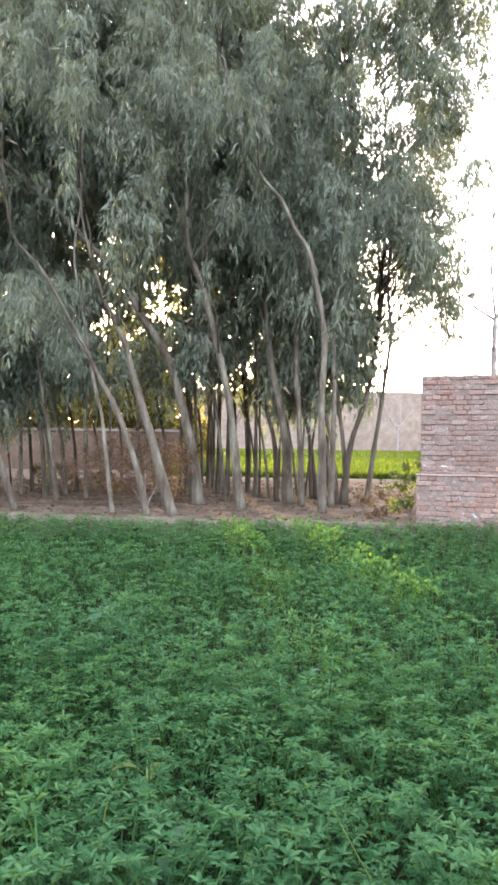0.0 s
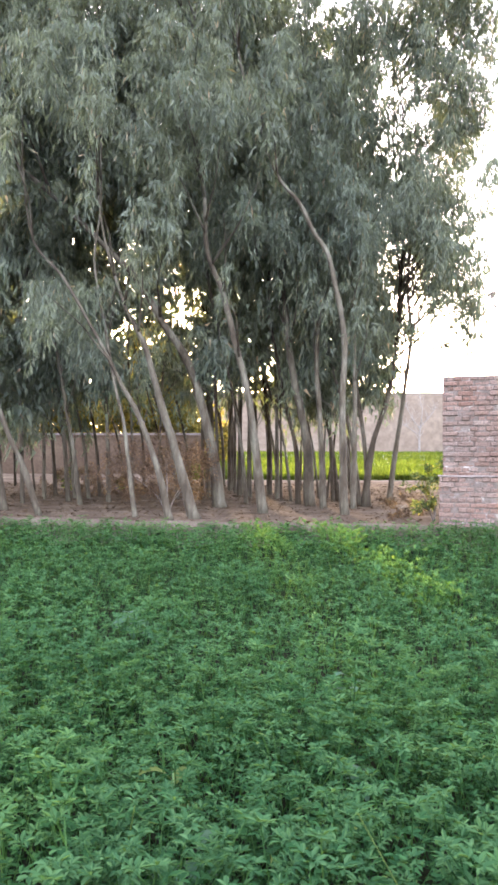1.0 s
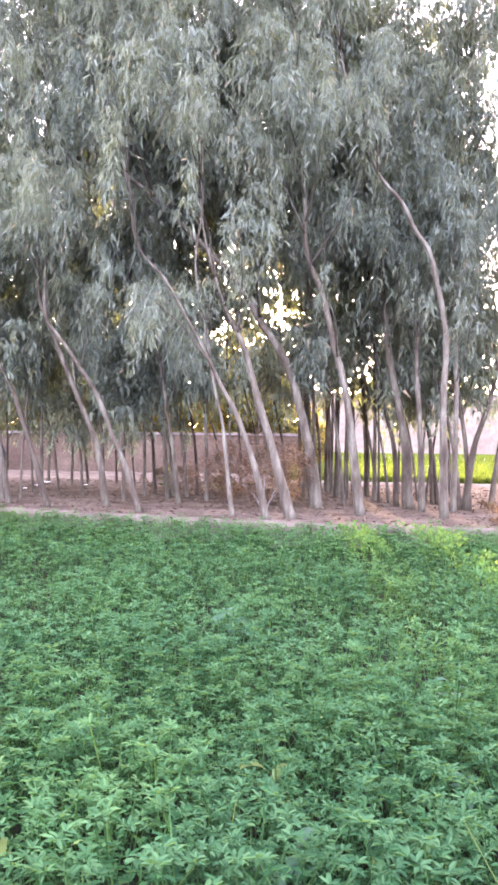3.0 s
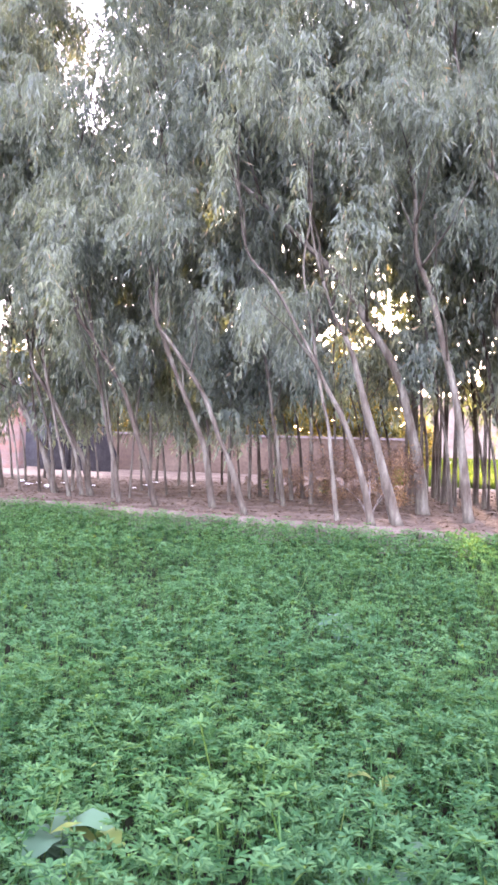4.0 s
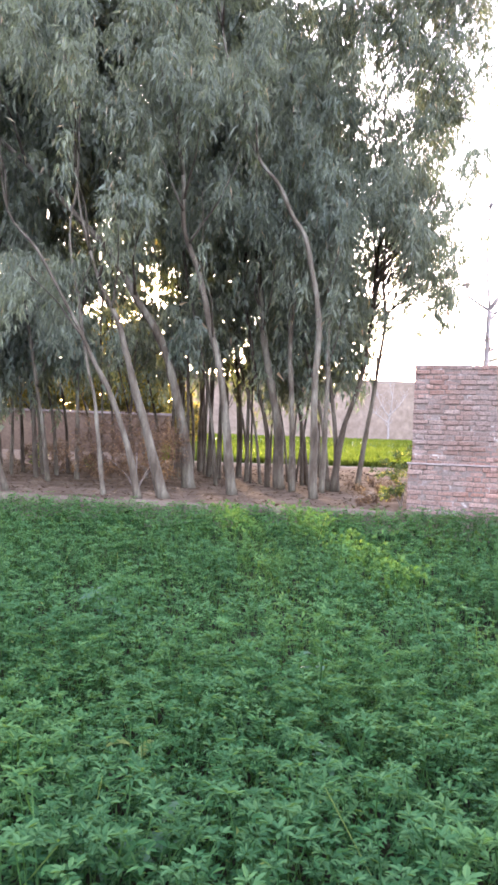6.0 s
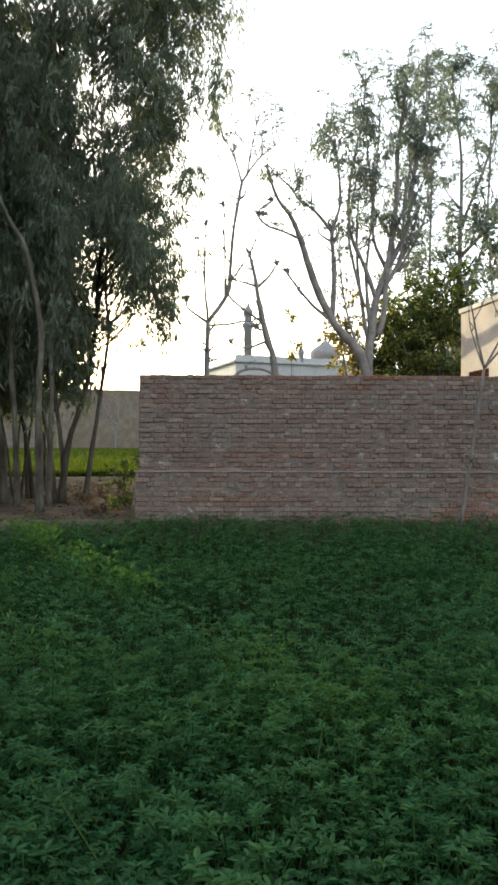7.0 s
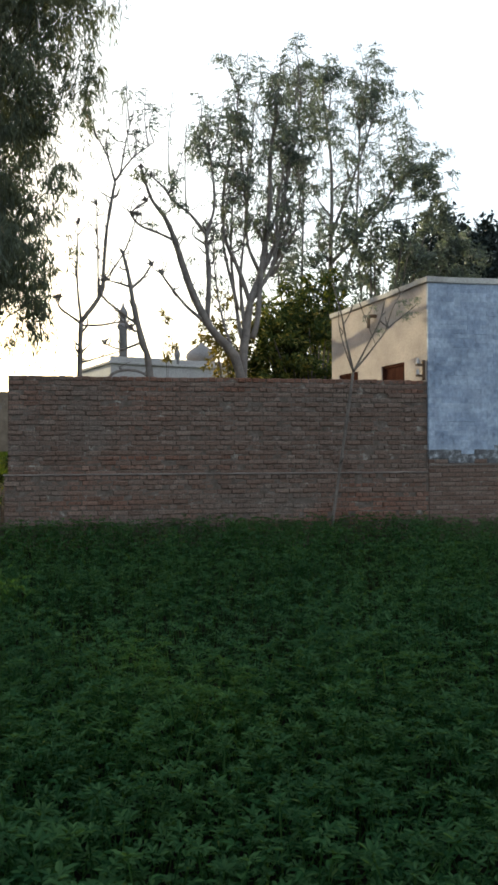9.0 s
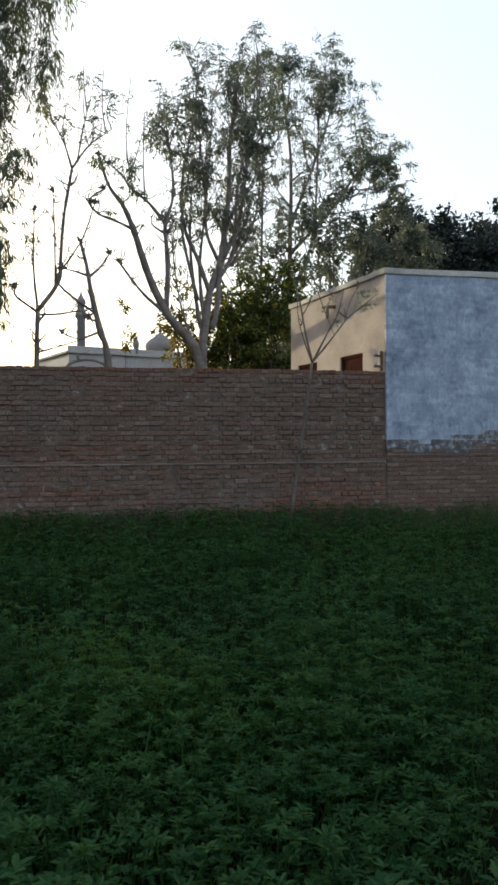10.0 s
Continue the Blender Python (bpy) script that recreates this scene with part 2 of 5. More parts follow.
def box(bm, lo, hi, m=None):
    """An upright box between two corners, turned by m."""
    vs = [bm.verts.new((x, y, z)) for x in (lo[0], hi[0]) for y in (lo[1], hi[1]) for z in (lo[2], hi[2])]
    for f in ((0, 1, 3, 2), (4, 6, 7, 5), (0, 4, 5, 1), (2, 3, 7, 6), (0, 2, 6, 4), (1, 5, 7, 3)):
        bm.faces.new([vs[i] for i in f])
    if m is not None:
        bmesh.ops.transform(bm, matrix=m, verts=vs)
    return vs


def soft_box(lo, hi, bevel=0.01, m=None):
    bm = bmesh.new()
    box(bm, lo, hi)
    bmesh.ops.bevel(bm, geom=bm.edges[:], offset=bevel, segments=2, affect="EDGES", profile=0.6)
    if m is not None:
        bmesh.ops.transform(bm, matrix=m, verts=bm.verts[:])
    return bm


def smooth_line(pts, per=4):
    """A smooth curve through the points."""
    p = [Vector(q) for q in pts]
    if len(p) < 3:
        n = per * 2
        return [p[0].lerp(p[-1], i / n) for i in range(n + 1)]
    ext = [p[0] * 2 - p[1]] + p + [p[-1] * 2 - p[-2]]
    out = []
    for i in range(1, len(ext) - 2):
        a, b, c, d = ext[i - 1:i + 3]
        for k in range(per):
            t = k / per
            out.append(0.5 * (2 * b + (c - a) * t + (2 * a - 5 * b + 4 * c - d) * t * t + (3 * b - a - 3 * c + d) * t ** 3))
    return out + [p[-1]]


def tube(bm, pts, r0, r1, sides=8, knobby=0.0, per=4, flare=0.0):
    """A tapered, slightly uneven limb along a line."""
    line = smooth_line(pts, per)
    n, rings = len(line), []
    for i, c in enumerate(line):
        d = (line[min(i + 1, n - 1)] - line[max(i - 1, 0)]).normalized()
        side = d.cross(Vector((0, 1, 0.01))).normalized()
        up = side.cross(d)
        f = i / (n - 1)
        r = r0 + (r1 - r0) * f
        r *= 1 + flare * max(0.0, 1 - f * 7) ** 2
        ring = []
        for k in range(sides):
            a = 2 * math.pi * k / sides
            w = c + (side * math.cos(a) + up * math.sin(a)) * r
            w = w + (w - c) * knobby * noise.noise(w * 4)
            ring.append(bm.verts.new(w))
        rings.append(ring)
    for a, b in zip(rings, rings[1:]):
        for k in range(sides):
            bm.faces.new((a[k], a[(k + 1) % sides], b[(k + 1) % sides], b[k]))
    bm.faces.new(rings[0][::-1])
    bm.faces.new(rings[-1])
    return line


def mesh_quads(name, v, mat, parent=None, label=""):
    """One mesh from an array of separate faces (n, corners, 3)."""
    v = np.ascontiguousarray(v, dtype=np.float32)
    n, k = v.shape[:2]
    me = bpy.data.meshes.new(name)
    me.vertices.add(n * k)
    me.vertices.foreach_set("co", v.ravel())
    me.loops.add(n * k)
    me.loops.foreach_set("vertex_index", np.arange(n * k, dtype=np.int32))
    me.polygons.add(n)
    me.polygons.foreach_set("loop_start", np.arange(n, dtype=np.int32) * k)
    me.update(calc_edges=True)
    me.materials.append(mat)
    ob = new(name, me)
    if parent is not None:
        ob.parent = parent
    return tagged(ob, label)


def blades(rng, base, way, length, width, bend=0.0, corners=4):
    """Pointed leaf blades from base points along the given ways, of four or three corners."""
    n = len(base)
    way = way / np.linalg.norm(way, axis=1, keepdims=True)
    side = np.cross(way, rng.normal(size=(n, 3)))
    side /= np.linalg.norm(side, axis=1, keepdims=True) + 1e-9
    L, w = length[:, None], width[:, None]
    mid = base + way * L * (0.45 if corners == 4 else 0.12)
    tip = base + way * L
    tip[:, 2] -= bend * length
    left, right = mid + side * w / 2, mid - side * w / 2
    return np.stack([base, left, tip, right] if corners == 4 else [left, tip, right], axis=1)


def turned(q, rot, scale, move):
    """The quads q turned about z, scaled and moved."""
    c, s = math.cos(rot), math.sin(rot)
    m = np.array([[c, -s, 0], [s, c, 0], [0, 0, 1]]) * scale
    return q @ m.T + np.asarray(move)

# ---------------------------------------------------------------- ground
EDGE_X = [-60, -16, -9.64, -3.94, -0.33, 2.4, 2.75, 9.1, 30]
EDGE_Y = [27, 16.3, 14.5, 12.75, 12.0, 11.85, 12.3, 10.1, 3.0]


def edge_y(x):
    """Where the fodder field ends, for each x."""
    return np.interp(x, EDGE_X, EDGE_Y)


def ground_z(x, y):
    d = y - edge_y(x)
    n = noise.noise(Vector((x * 1.7, y * 1.7, 0))) * 0.035 + noise.noise(Vector((x * 6, y * 6, 3))) * 0.015
    yard = min(max((x - 2.5) / 0.4, 0.0), 1.0)
    ridge = math.exp(-(d / 0.28) ** 2) * (0.10 if d > 0 else 0.42) * (1 - yard)
    base = 0.0 if d < 0 else 0.32
    z = max(base, ridge + (0.32 if d > 0 else 0.0)) + n
    if y > 33 and x > -4:
        z += min(y - 33, 30) * 0.034
    return z


def build_ground():
    xs = np.concatenate([[-3000, -400, -120, -60, -45, -34, -28, -24, -21], np.arange(-19, 12.1, 0.2), [13, 15, 18, 22, 30, 45, 70, 150, 500, 3000]])
    ys = np.concatenate([[-3000, -300, -60, -20, -8], np.arange(-4, 9, 1.0), np.arange(9, 20, 0.14), np.arange(20, 34, 0.5), [34.5, 35.5, 37, 40, 43, 47, 52, 57, 63, 75, 110, 250, 700, 3000]])
    nx, ny = len(xs), len(ys)
    v = [(x, y, ground_z(x, y)) for y in ys for x in xs]
    f = [(j * nx + i, j * nx + i + 1, (j + 1) * nx + i + 1, (j + 1) * nx + i) for j in range(ny - 1) for i in range(nx - 1)]
    me = bpy.data.meshes.new("ground")
    me.from_pydata(v, [], f)
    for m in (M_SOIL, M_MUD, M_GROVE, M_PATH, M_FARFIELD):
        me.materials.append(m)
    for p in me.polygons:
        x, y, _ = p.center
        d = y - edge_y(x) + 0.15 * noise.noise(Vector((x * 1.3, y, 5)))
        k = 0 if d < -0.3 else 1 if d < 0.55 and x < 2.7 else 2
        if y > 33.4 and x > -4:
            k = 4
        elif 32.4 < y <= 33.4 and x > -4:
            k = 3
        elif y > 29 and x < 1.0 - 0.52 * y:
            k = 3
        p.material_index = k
        p.use_smooth = True
    ob = new("ground", me)
    tagged(ob, "dry earth under a fodder field and a grove, with a mud bund between", "ground", kind="structure")


build_ground()

# ---------------------------------------------------------------- brick boundary wall and house
WA, WB = Vector((2.66, 12.42, 0)), Vector((9.1, 10.2, 0))
WALL = (WB - WA).to_2d().length
U = (WB - WA).normalized()
ANG = math.degrees(math.atan2(U.y, U.x))
WALL_POSE = pose(WA.x, WA.y, 0, 0, 0, ANG)          # x along the wall, y into it
COURSE, BRICK, TOP, LEDGE = 0.078, 0.235, 2.66, 1.11
WALL_SEED = random.Random(5)


def brick_mesh(length, rng, depth=0.1, height=0.069, worn=0.009, deep=0.016):
    """One worn brick: its face stands at y = 0, with broken, rounded edges."""
    l, h, c = length / 2, height / 2, worn
    j = lambda s: rng.uniform(-s, s) * worn / 0.007
    ring0 = [(-l + c + j(.004), j(.003), -h + c), (l - c + j(.004), j(.003), -h + c), (l - c + j(.004), j(.003), h - c), (-l + c + j(.004), j(.003), h - c)]
    ring1 = [(-l + j(.002), deep, -h), (l + j(.002), deep, -h), (l + j(.002), deep, h), (-l + j(.002), deep, h)]
    ring2 = [(x, depth, z) for x, _, z in ring1]
    v = ring0 + ring1 + ring2
    f = [(0, 1, 2, 3)]
    for a in (0, 4):
        for k in range(4):
            f.append((a + k, a + 4 + k, a + 4 + (k + 1) % 4, a + (k + 1) % 4))
    return v, f


def joined(name, pieces, mat, parent, label="", kind=""):
    """One mesh from many small pieces, each a list of corners, a list of faces and a pose."""
    vs, fs = [], []
    for v, f, m in pieces:
        o = len(vs)
        vs += [tuple(m @ Vector(p)) for p in v]
        fs += [tuple(o + i for i in q) for q in f]
    me = bpy.data.meshes.new(name)
    me.from_pydata(vs, [], fs)
    me.materials.append(mat)
    ob = new(name, me)
    ob.parent = parent
    return tagged(ob, label, kind=kind)


def build_wall():
    wall = empty("wall_brick")
    wall.matrix_world = WALL_POSE
    tagged(wall, "weathered red-brown brick boundary wall with a raised plinth", "wall", kind="structure")
    bm = bmesh.new()
    box(bm, (0.01, 0.056, -0.2), (WALL - 0.004, 0.23, TOP - 0.02))
    part("core", bm, M_MORTAR, wall, "grey mortar in the joints")
    bm = bmesh.new()
    box(bm, (-0.045, 0.009, -0.2), (WALL - 0.004, 0.055, LEDGE - 0.012))
    part("plinth_core", bm, M_MORTAR, wall)
    n = 60
    bm = bmesh.new()
    rows = [[bm.verts.new((-0.07 + (WALL + 0.066) * i / n, y, z + 0.008 * noise.noise(Vector((i * 0.7, y * 9, z))))) for i in range(n + 1)]
            for y, z in ((0.065, LEDGE + 0.022), (-0.012, LEDGE + 0.010), (-0.018, LEDGE - 0.002), (0.02, LEDGE - 0.008))]
    for a, b in zip(rows, rows[1:]):
        for i in range(n):
            bm.faces.new((a[i], b[i], b[i + 1], a[i + 1]))
    part("ledge", bm, M_DUSTY, wall, "narrow pale mortar ledge")
    rng = WALL_SEED
    singles = [brick_mesh(rng.uniform(0.224, 0.234), rng) for _ in range(10)]
    shared = []
    for v, f in singles:
        me = bpy.data.meshes.new("brick")
        me.from_pydata(v, [], f)
        me.materials.append(M_BRICK)
        shared.append(me)
    rest, near = [], []
    rows_n = int((TOP - 0.0) / COURSE)
    for r in range(rows_n):
        z = TOP - COURSE * (r + 0.5)
        front = 0.045 if z > LEDGE else 0.0
        x = -0.05 if z < LEDGE else 0.0
        full, pitch = (0.226, BRICK) if r % 2 else (0.107, BRICK / 2)
        if r % 2 == 0:
            rest.append((*brick_mesh(0.05, rng), pose(x + 0.027, front, z)))
            x += 0.059
        while x < WALL - 0.1:
            length = min(pitch - rng.uniform(0.001, 0.013), WALL - x - 0.01)
            m = pose(x + length / 2, front + rng.uniform(-0.018, 0.012), z + rng.uniform(-0.006, 0.006) + 0.006 * noise.noise(Vector((x, r * 0.3, 1))), 0, rng.uniform(-1.3, 1.3), rng.uniform(-2, 2))
            if rng.random() < 0.035 and z > LEDGE:
                m = m @ pose(0, 0.014, 0)
            if x > 1.6 and z > 0.75 and len(near) < 300 and length > 0.2 and r % 2:
                near.append(m)
            else:
                rest.append((*brick_mesh(length, rng, 0.1, rng.uniform(0.063, 0.072)), m))
            x += pitch
    joined("brickwork", rest, M_BRICK, wall, kind="stuff")
    return wall, near, shared


WALL_OB, NEAR_BRICKS, BRICK_MESHES = build_wall()


def slab_with_holes(bm, length, thick, z0, z1, holes, m):
    """An upright wall along x with rectangular openings (x0, x1, z0, z1) right through it."""
    xs = sorted({0, length, *[h[0] for h in holes], *[h[1] for h in holes]})
    for a, b in zip(xs, xs[1:]):
        hs = [h for h in holes if h[0] <= a and h[1] >= b]
        z = z0
        for h in sorted(hs, key=lambda q: q[2]):
            box(bm, (a, 0, z), (b, thick, h[2]), m)
            z = h[3]
        box(bm, (a, 0, z), (b, thick, z1), m)
    bmesh.ops.remove_doubles(bm, verts=bm.verts[:], dist=0.0005)


def build_house():
    house = tagged(empty("house", WB), "single-storey brick house, whitewashed gable wall and cream plastered side", "house")
    inv = Matrix.Translation(-WB)
    C = Vector((9.77, 14.0, 0))
    S = (C - WB).normalized()
    side_len = (C - WB).length
    roof_z, wlen = 4.30, 5.2
    end_pose = inv @ pose(WB.x, WB.y, 0, 0, 0, ANG)
    side_ang = math.degrees(math.atan2(S.y, S.x))
    side_pose = inv @ Matrix.Translation(WB) @ pose(0, 0, 0, 0, 0, side_ang)     # x away from the corner, y to the left
    # whitewashed end wall in the line of the boundary wall
    bm = bmesh.new()
    box(bm, (0.004, 0.006, 1.47), (wlen, 0.24, roof_z), end_pose)
    part("end_wall", bm, M_WASH, house, "whitewashed brick wall, patchy and stained")
    bm = bmesh.new()
    box(bm, (0.004, 0.008, 1.30), (wlen, 0.24, 1.466), end_pose)
    part("flaked_band", bm, M_GREYWASH, house, "dirty band of flaking whitewash")
    bm = bmesh.new()
    box(bm, (0.004, 0.012, -0.2), (wlen, 0.24, 1.296), end_pose)
    part("end_wall_base", bm, M_MORTAR, house, "bare brick base")
    rng = random.Random(8)
    white, grey, bare = [], [], []
    for r in range(int((roof_z + 0.05) / COURSE)):
        z = roof_z - COURSE * (r + 0.5)
        x = 0.0 if r % 2 else -0.118
        while x < wlen - 0.1:
            a = max(x, 0.002)
            b = x + 0.226
            m = end_pose @ pose((a + b) / 2, rng.uniform(-0.002, 0.004), z, 0, rng.uniform(-0.4, 0.4), 0)
            edge = 1.40 + 0.16 * noise.noise(Vector((x * 0.8, 0, 4))) + 0.14 * noise.noise(Vector((x * 3.1, z * 5, 9)))
            if z > edge + 0.12:
                white.append((*brick_mesh(b - a + 0.0075, rng, 0.06, rng.uniform(0.0775, 0.0795) if noise.noise(Vector((x * 1.3, z * 1.7, 3))) > -0.12 else rng.uniform(0.073, 0.077), 0.003, 0.004), m))
            elif z > edge - 0.06:
                grey.append((*brick_mesh(b - a + 0.004, rng, 0.06, rng.uniform(0.072, 0.077), 0.005, 0.007), m))
            elif x < 2.9 and b - a > 0.2:
                BASE_BRICKS.append(m)
            else:
                bare.append((*brick_mesh(b - a, rng, 0.06), m))
            x += BRICK
    joined("whitewashed_bricks", white, M_WASH, house, kind="stuff")
    joined("flaked_bricks", grey, M_GREYWASH, house, "dirty grey flaking whitewash", kind="stuff")
    joined("bare_bricks", bare, M_BRICK, house, kind="stuff")
    bm = bmesh.new()
    box(bm, (0.0, -0.012, 1.225), (wlen, 0.014, 1.245), end_pose)
    part("base_ledge", bm, M_DUSTY, house)
    # plastered side wall with two shuttered windows
    holes = [(0.80, 1.65, 1.75, 3.05), (2.62, 3.52, 1.75, 3.06)]
    bm = bmesh.new()
    slab_with_holes(bm, side_len - 0.06, 0.23, -0.2, roof_z, [(a - 0.06, b - 0.06, c, d) for a, b, c, d in holes], side_pose @ pose(0.06, -0.235, 0))
    part("side_wall", bm, M_PLASTER, house, "cream plaster, uneven in tone")
    for a, b, z0, z1 in holes:
        win = new("window", bpy.data.meshes.new("window"))
        win.parent = house
        bm = bmesh.new()
        for lo, hi in (((a, -0.10, z0), (a + 0.05, -0.03, z1)), ((b - 0.05, -0.10, z0), (b, -0.03, z1)), ((a + 0.05, -0.10, z1 - 0.05), (b - 0.05, -0.03, z1)), ((a + 0.05, -0.10, z0), (b - 0.05, -0.03, z0 + 0.05))):
            box(bm, lo, hi, side_pose)
        bm.to_mesh(win.data)
        bm.free()
        win.data.materials.append(M_SHUTTER)
        for k in range(2):
            c0 = a + 0.05 + (b - a - 0.1) * k / 2
            bm = soft_box((c0 + 0.004, -0.085, z0 + 0.05), (c0 + (b - a - 0.1) / 2 - 0.004, -0.055, z1 - 0.05), 0.006, side_pose)
            for q in range(2):
                zz = z0 + 0.14 + q * (z1 - z0 - 0.2) / 2
                box(bm, (c0 + 0.07, -0.056, zz), (c0 + (b - a - 0.1) / 2 - 0.07, -0.048, zz + (z1 - z0) / 2 - 0.2), side_pose)
            part("shutter", bm, M_SHUTTER, win, "dark red wooden shutter, closed")
    # far walls
    bm = bmesh.new()
    box(bm, (0.24, side_len - 0.23, -0.2), (wlen, side_len, roof_z), inv @ Matrix.Translation(WB) @ pose(0, 0, 0, 0, 0, side_ang - 90) @ pose(0, 0, 0))
    box(bm, (wlen - 0.23, 0.25, -0.2), (wlen, side_len - 0.24, roof_z), end_pose)
    part("back_wall", bm, M_PLASTER, house)
    # concrete roof slab with a small overhang
    e0 = [Vector((0, 0, 0)), U * wlen, U * wlen + S * side_len, S * side_len]
    bm = bmesh.new()
    lo = [bm.verts.new(Vector((p.x, p.y, roof_z)) + (p - (e0[0] + e0[2]) / 2).normalized() * 0.045) for p in e0]
    hi = [bm.verts.new(v.co + Vector((0, 0, 0.10))) for v in lo]
    bm.faces.new(lo[::-1])
    bm.faces.new(hi)
    for k in range(4):
        bm.faces.new((lo[k], lo[(k + 1) % 4], hi[(k + 1) % 4], hi[k]))
    bmesh.ops.subdivide_edges(bm, edges=bm.edges[:], cuts=12, use_grid_fill=True)
    for v in bm.verts:
        v.co += Vector((0.02 * noise.noise(v.co * 3), 0.02 * noise.noise(v.co * 3.3), 0.016 * noise.noise(v.co * 2.5)))
    bmesh.ops.bevel(bm, geom=[e for e in bm.edges if len(e.link_faces) == 2 and e.calc_face_angle(0) > 0.8], offset=0.012, segments=1, affect="EDGES")
    part("roof_slab", bm, M_CEMENT, house, "pale cement roof slab")
    # rain spout and meter box on the side wall
    bm = bmesh.new()
    tube(bm, [side_pose @ Vector((1.85, -0.01, 4.03)), side_pose @ Vector((1.85, 0.10, 4.03)), side_pose @ Vector((1.85, 0.15, 4.0)), side_pose @ Vector((1.85, 0.16, 3.80))], 0.035, 0.03, 10)
    part("rain_spout", bm, M_RUST, house, "short bent rusty drain pipe", True)
    bm = soft_box((0.10, 0.0, 2.66), (0.135, 0.05, 3.0), 0.008, side_pose)
    for z in (2.72, 2.90):
        box(bm, (0.09, 0.045, z), (0.145, 0.16, z + 0.035), side_pose)
    bracket = part("wire_bracket", bm, M_RUST, house, "rusty iron bracket for wires")
    for z in (2.76, 2.94):
        bm = bmesh.new()
        tube(bm, [side_pose @ Vector((0.118, 0.135, z)), side_pose @ Vector((0.118, 0.135, z + 0.05)), side_pose @ Vector((0.118, 0.135, z + 0.09))], 0.035, 0.018, 8)
        part("insulator", bm, M_WHITE, bracket, "small white insulator", True)
    return house


BASE_BRICKS = []
HOUSE_OB = build_house()

# ---------------------------------------------------------------- trees


def hanging_spray(rng, twigs=7, per=14, reach=0.5, drop=1.0, leaf=0.16, width=0.024, droop=1.0, corners=4):
    """Leaves of one branchlet whose twigs arch out and hang."""
    out = []
    for _ in range(twigs):
        a, r, d = rng.uniform(0, 6.283), rng.uniform(0.15, 1) * reach, rng.uniform(0.45, 1.0) * drop
        t = np.sort(rng.uniform(0.1, 1, per))[:, None]
        line = np.concatenate([np.cos(a) * r * t ** 0.6, np.sin(a) * r * t ** 0.6, 0.22 * np.sin(t * 2.2) - d * t ** 1.8], axis=1)
        line += rng.normal(scale=0.035, size=(per, 3))
        way = rng.normal(scale=0.42, size=(per, 3)) + np.array([np.cos(a) * 0.25, np.sin(a) * 0.25, -droop])
        out.append(blades(rng, line, way, rng.uniform(0.7, 1.2, per) * leaf, rng.uniform(0.75, 1.25, per) * width, 0.08, corners))
    return np.concatenate(out)


NPR = np.random.default_rng(11)
SPRAYS = [hanging_spray(NPR, 6, 16, 0.27, 1.3, 0.18, 0.022) for _ in range(6)] + [hanging_spray(NPR, 7, 14, 0.38, 0.95, 0.17, 0.022) for _ in range(6)]
DEEP_SPRAYS = [hanging_spray(np.random.default_rng(70 + k), 8, 15, 0.5, 1.0, 0.13, 0.044, 1.0, 3) for k in range(5)]
BACK_SPRAYS = [hanging_spray(NPR, 7, 12, 0.5, 1.1, 0.21, 0.060, 1.0, 3) for _ in range(7)]
FINE_SPRAYS = [hanging_spray(NPR, 6, 12, 0.42, 0.6, 0.145, 0.032, 0.5) for _ in range(7)]


def crown_quads(rng, places, sprays, smin=0.75, smax=1.3):
    return np.concatenate([turned(sprays[rng.integers(len(sprays))], rng.uniform(0, 6.283), rng.uniform(smin, smax), p) for p in places])


def trunk_points(pts, top, lean, rng):
    """The trunk's points, carried on upward to the tree's top."""
    p = [Vector(q) for q in pts]
    p[0].z -= 0.08
    d = (p[-1] - p[-2]).normalized()
    while p[-1].z < top:
        d = (d * lean + Vector((rng.uniform(-0.25, 0.25), rng.uniform(-0.25, 0.25) + 0.32, 0.8))).normalized()
        p.append(p[-1] + d * 1.3)
    return p


def plume(rng, s, e, n, wide):
    """Places of the branchlets that hang along the outer part of a limb from s to e, and loosely about its end."""
    s, e = np.array(s), np.array(e)
    t = rng.uniform(0.45, 1.1, (n, 1))
    line = s + (e - s) * t + np.array([0, 0, 0.5]) * np.sin(t * 2.6)
    return line + rng.normal(size=(n, 3)) * (wide * 0.5, wide * 0.5, wide * 0.42)


SUN_LANES = [(0.08, 9.0), (1.32, 6.05)]        # field points where sun streaks are fitted to the view by leaving out foliage


def in_lane(p):
    """Near one of the rays kept clear of foliage under the crowns."""
    for x0, y0 in SUN_LANES:
        run = p[1] - y0
        if abs(p[0] - x0 - run * math.tan(radians(SUN_AZ))) < 0.42 and p[2] - 1.3 < 0.4 + run * math.tan(radians(SUN_EL)):
            return True
    return False


# fitted to the camera's view: sky gaps, and hollows showing only the dark trees behind: x, z and half-widths
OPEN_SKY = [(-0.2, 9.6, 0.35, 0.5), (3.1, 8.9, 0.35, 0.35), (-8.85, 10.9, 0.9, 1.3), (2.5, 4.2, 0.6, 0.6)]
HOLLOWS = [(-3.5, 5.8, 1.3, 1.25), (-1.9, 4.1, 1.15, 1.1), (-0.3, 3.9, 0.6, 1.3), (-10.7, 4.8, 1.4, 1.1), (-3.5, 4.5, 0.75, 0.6)]

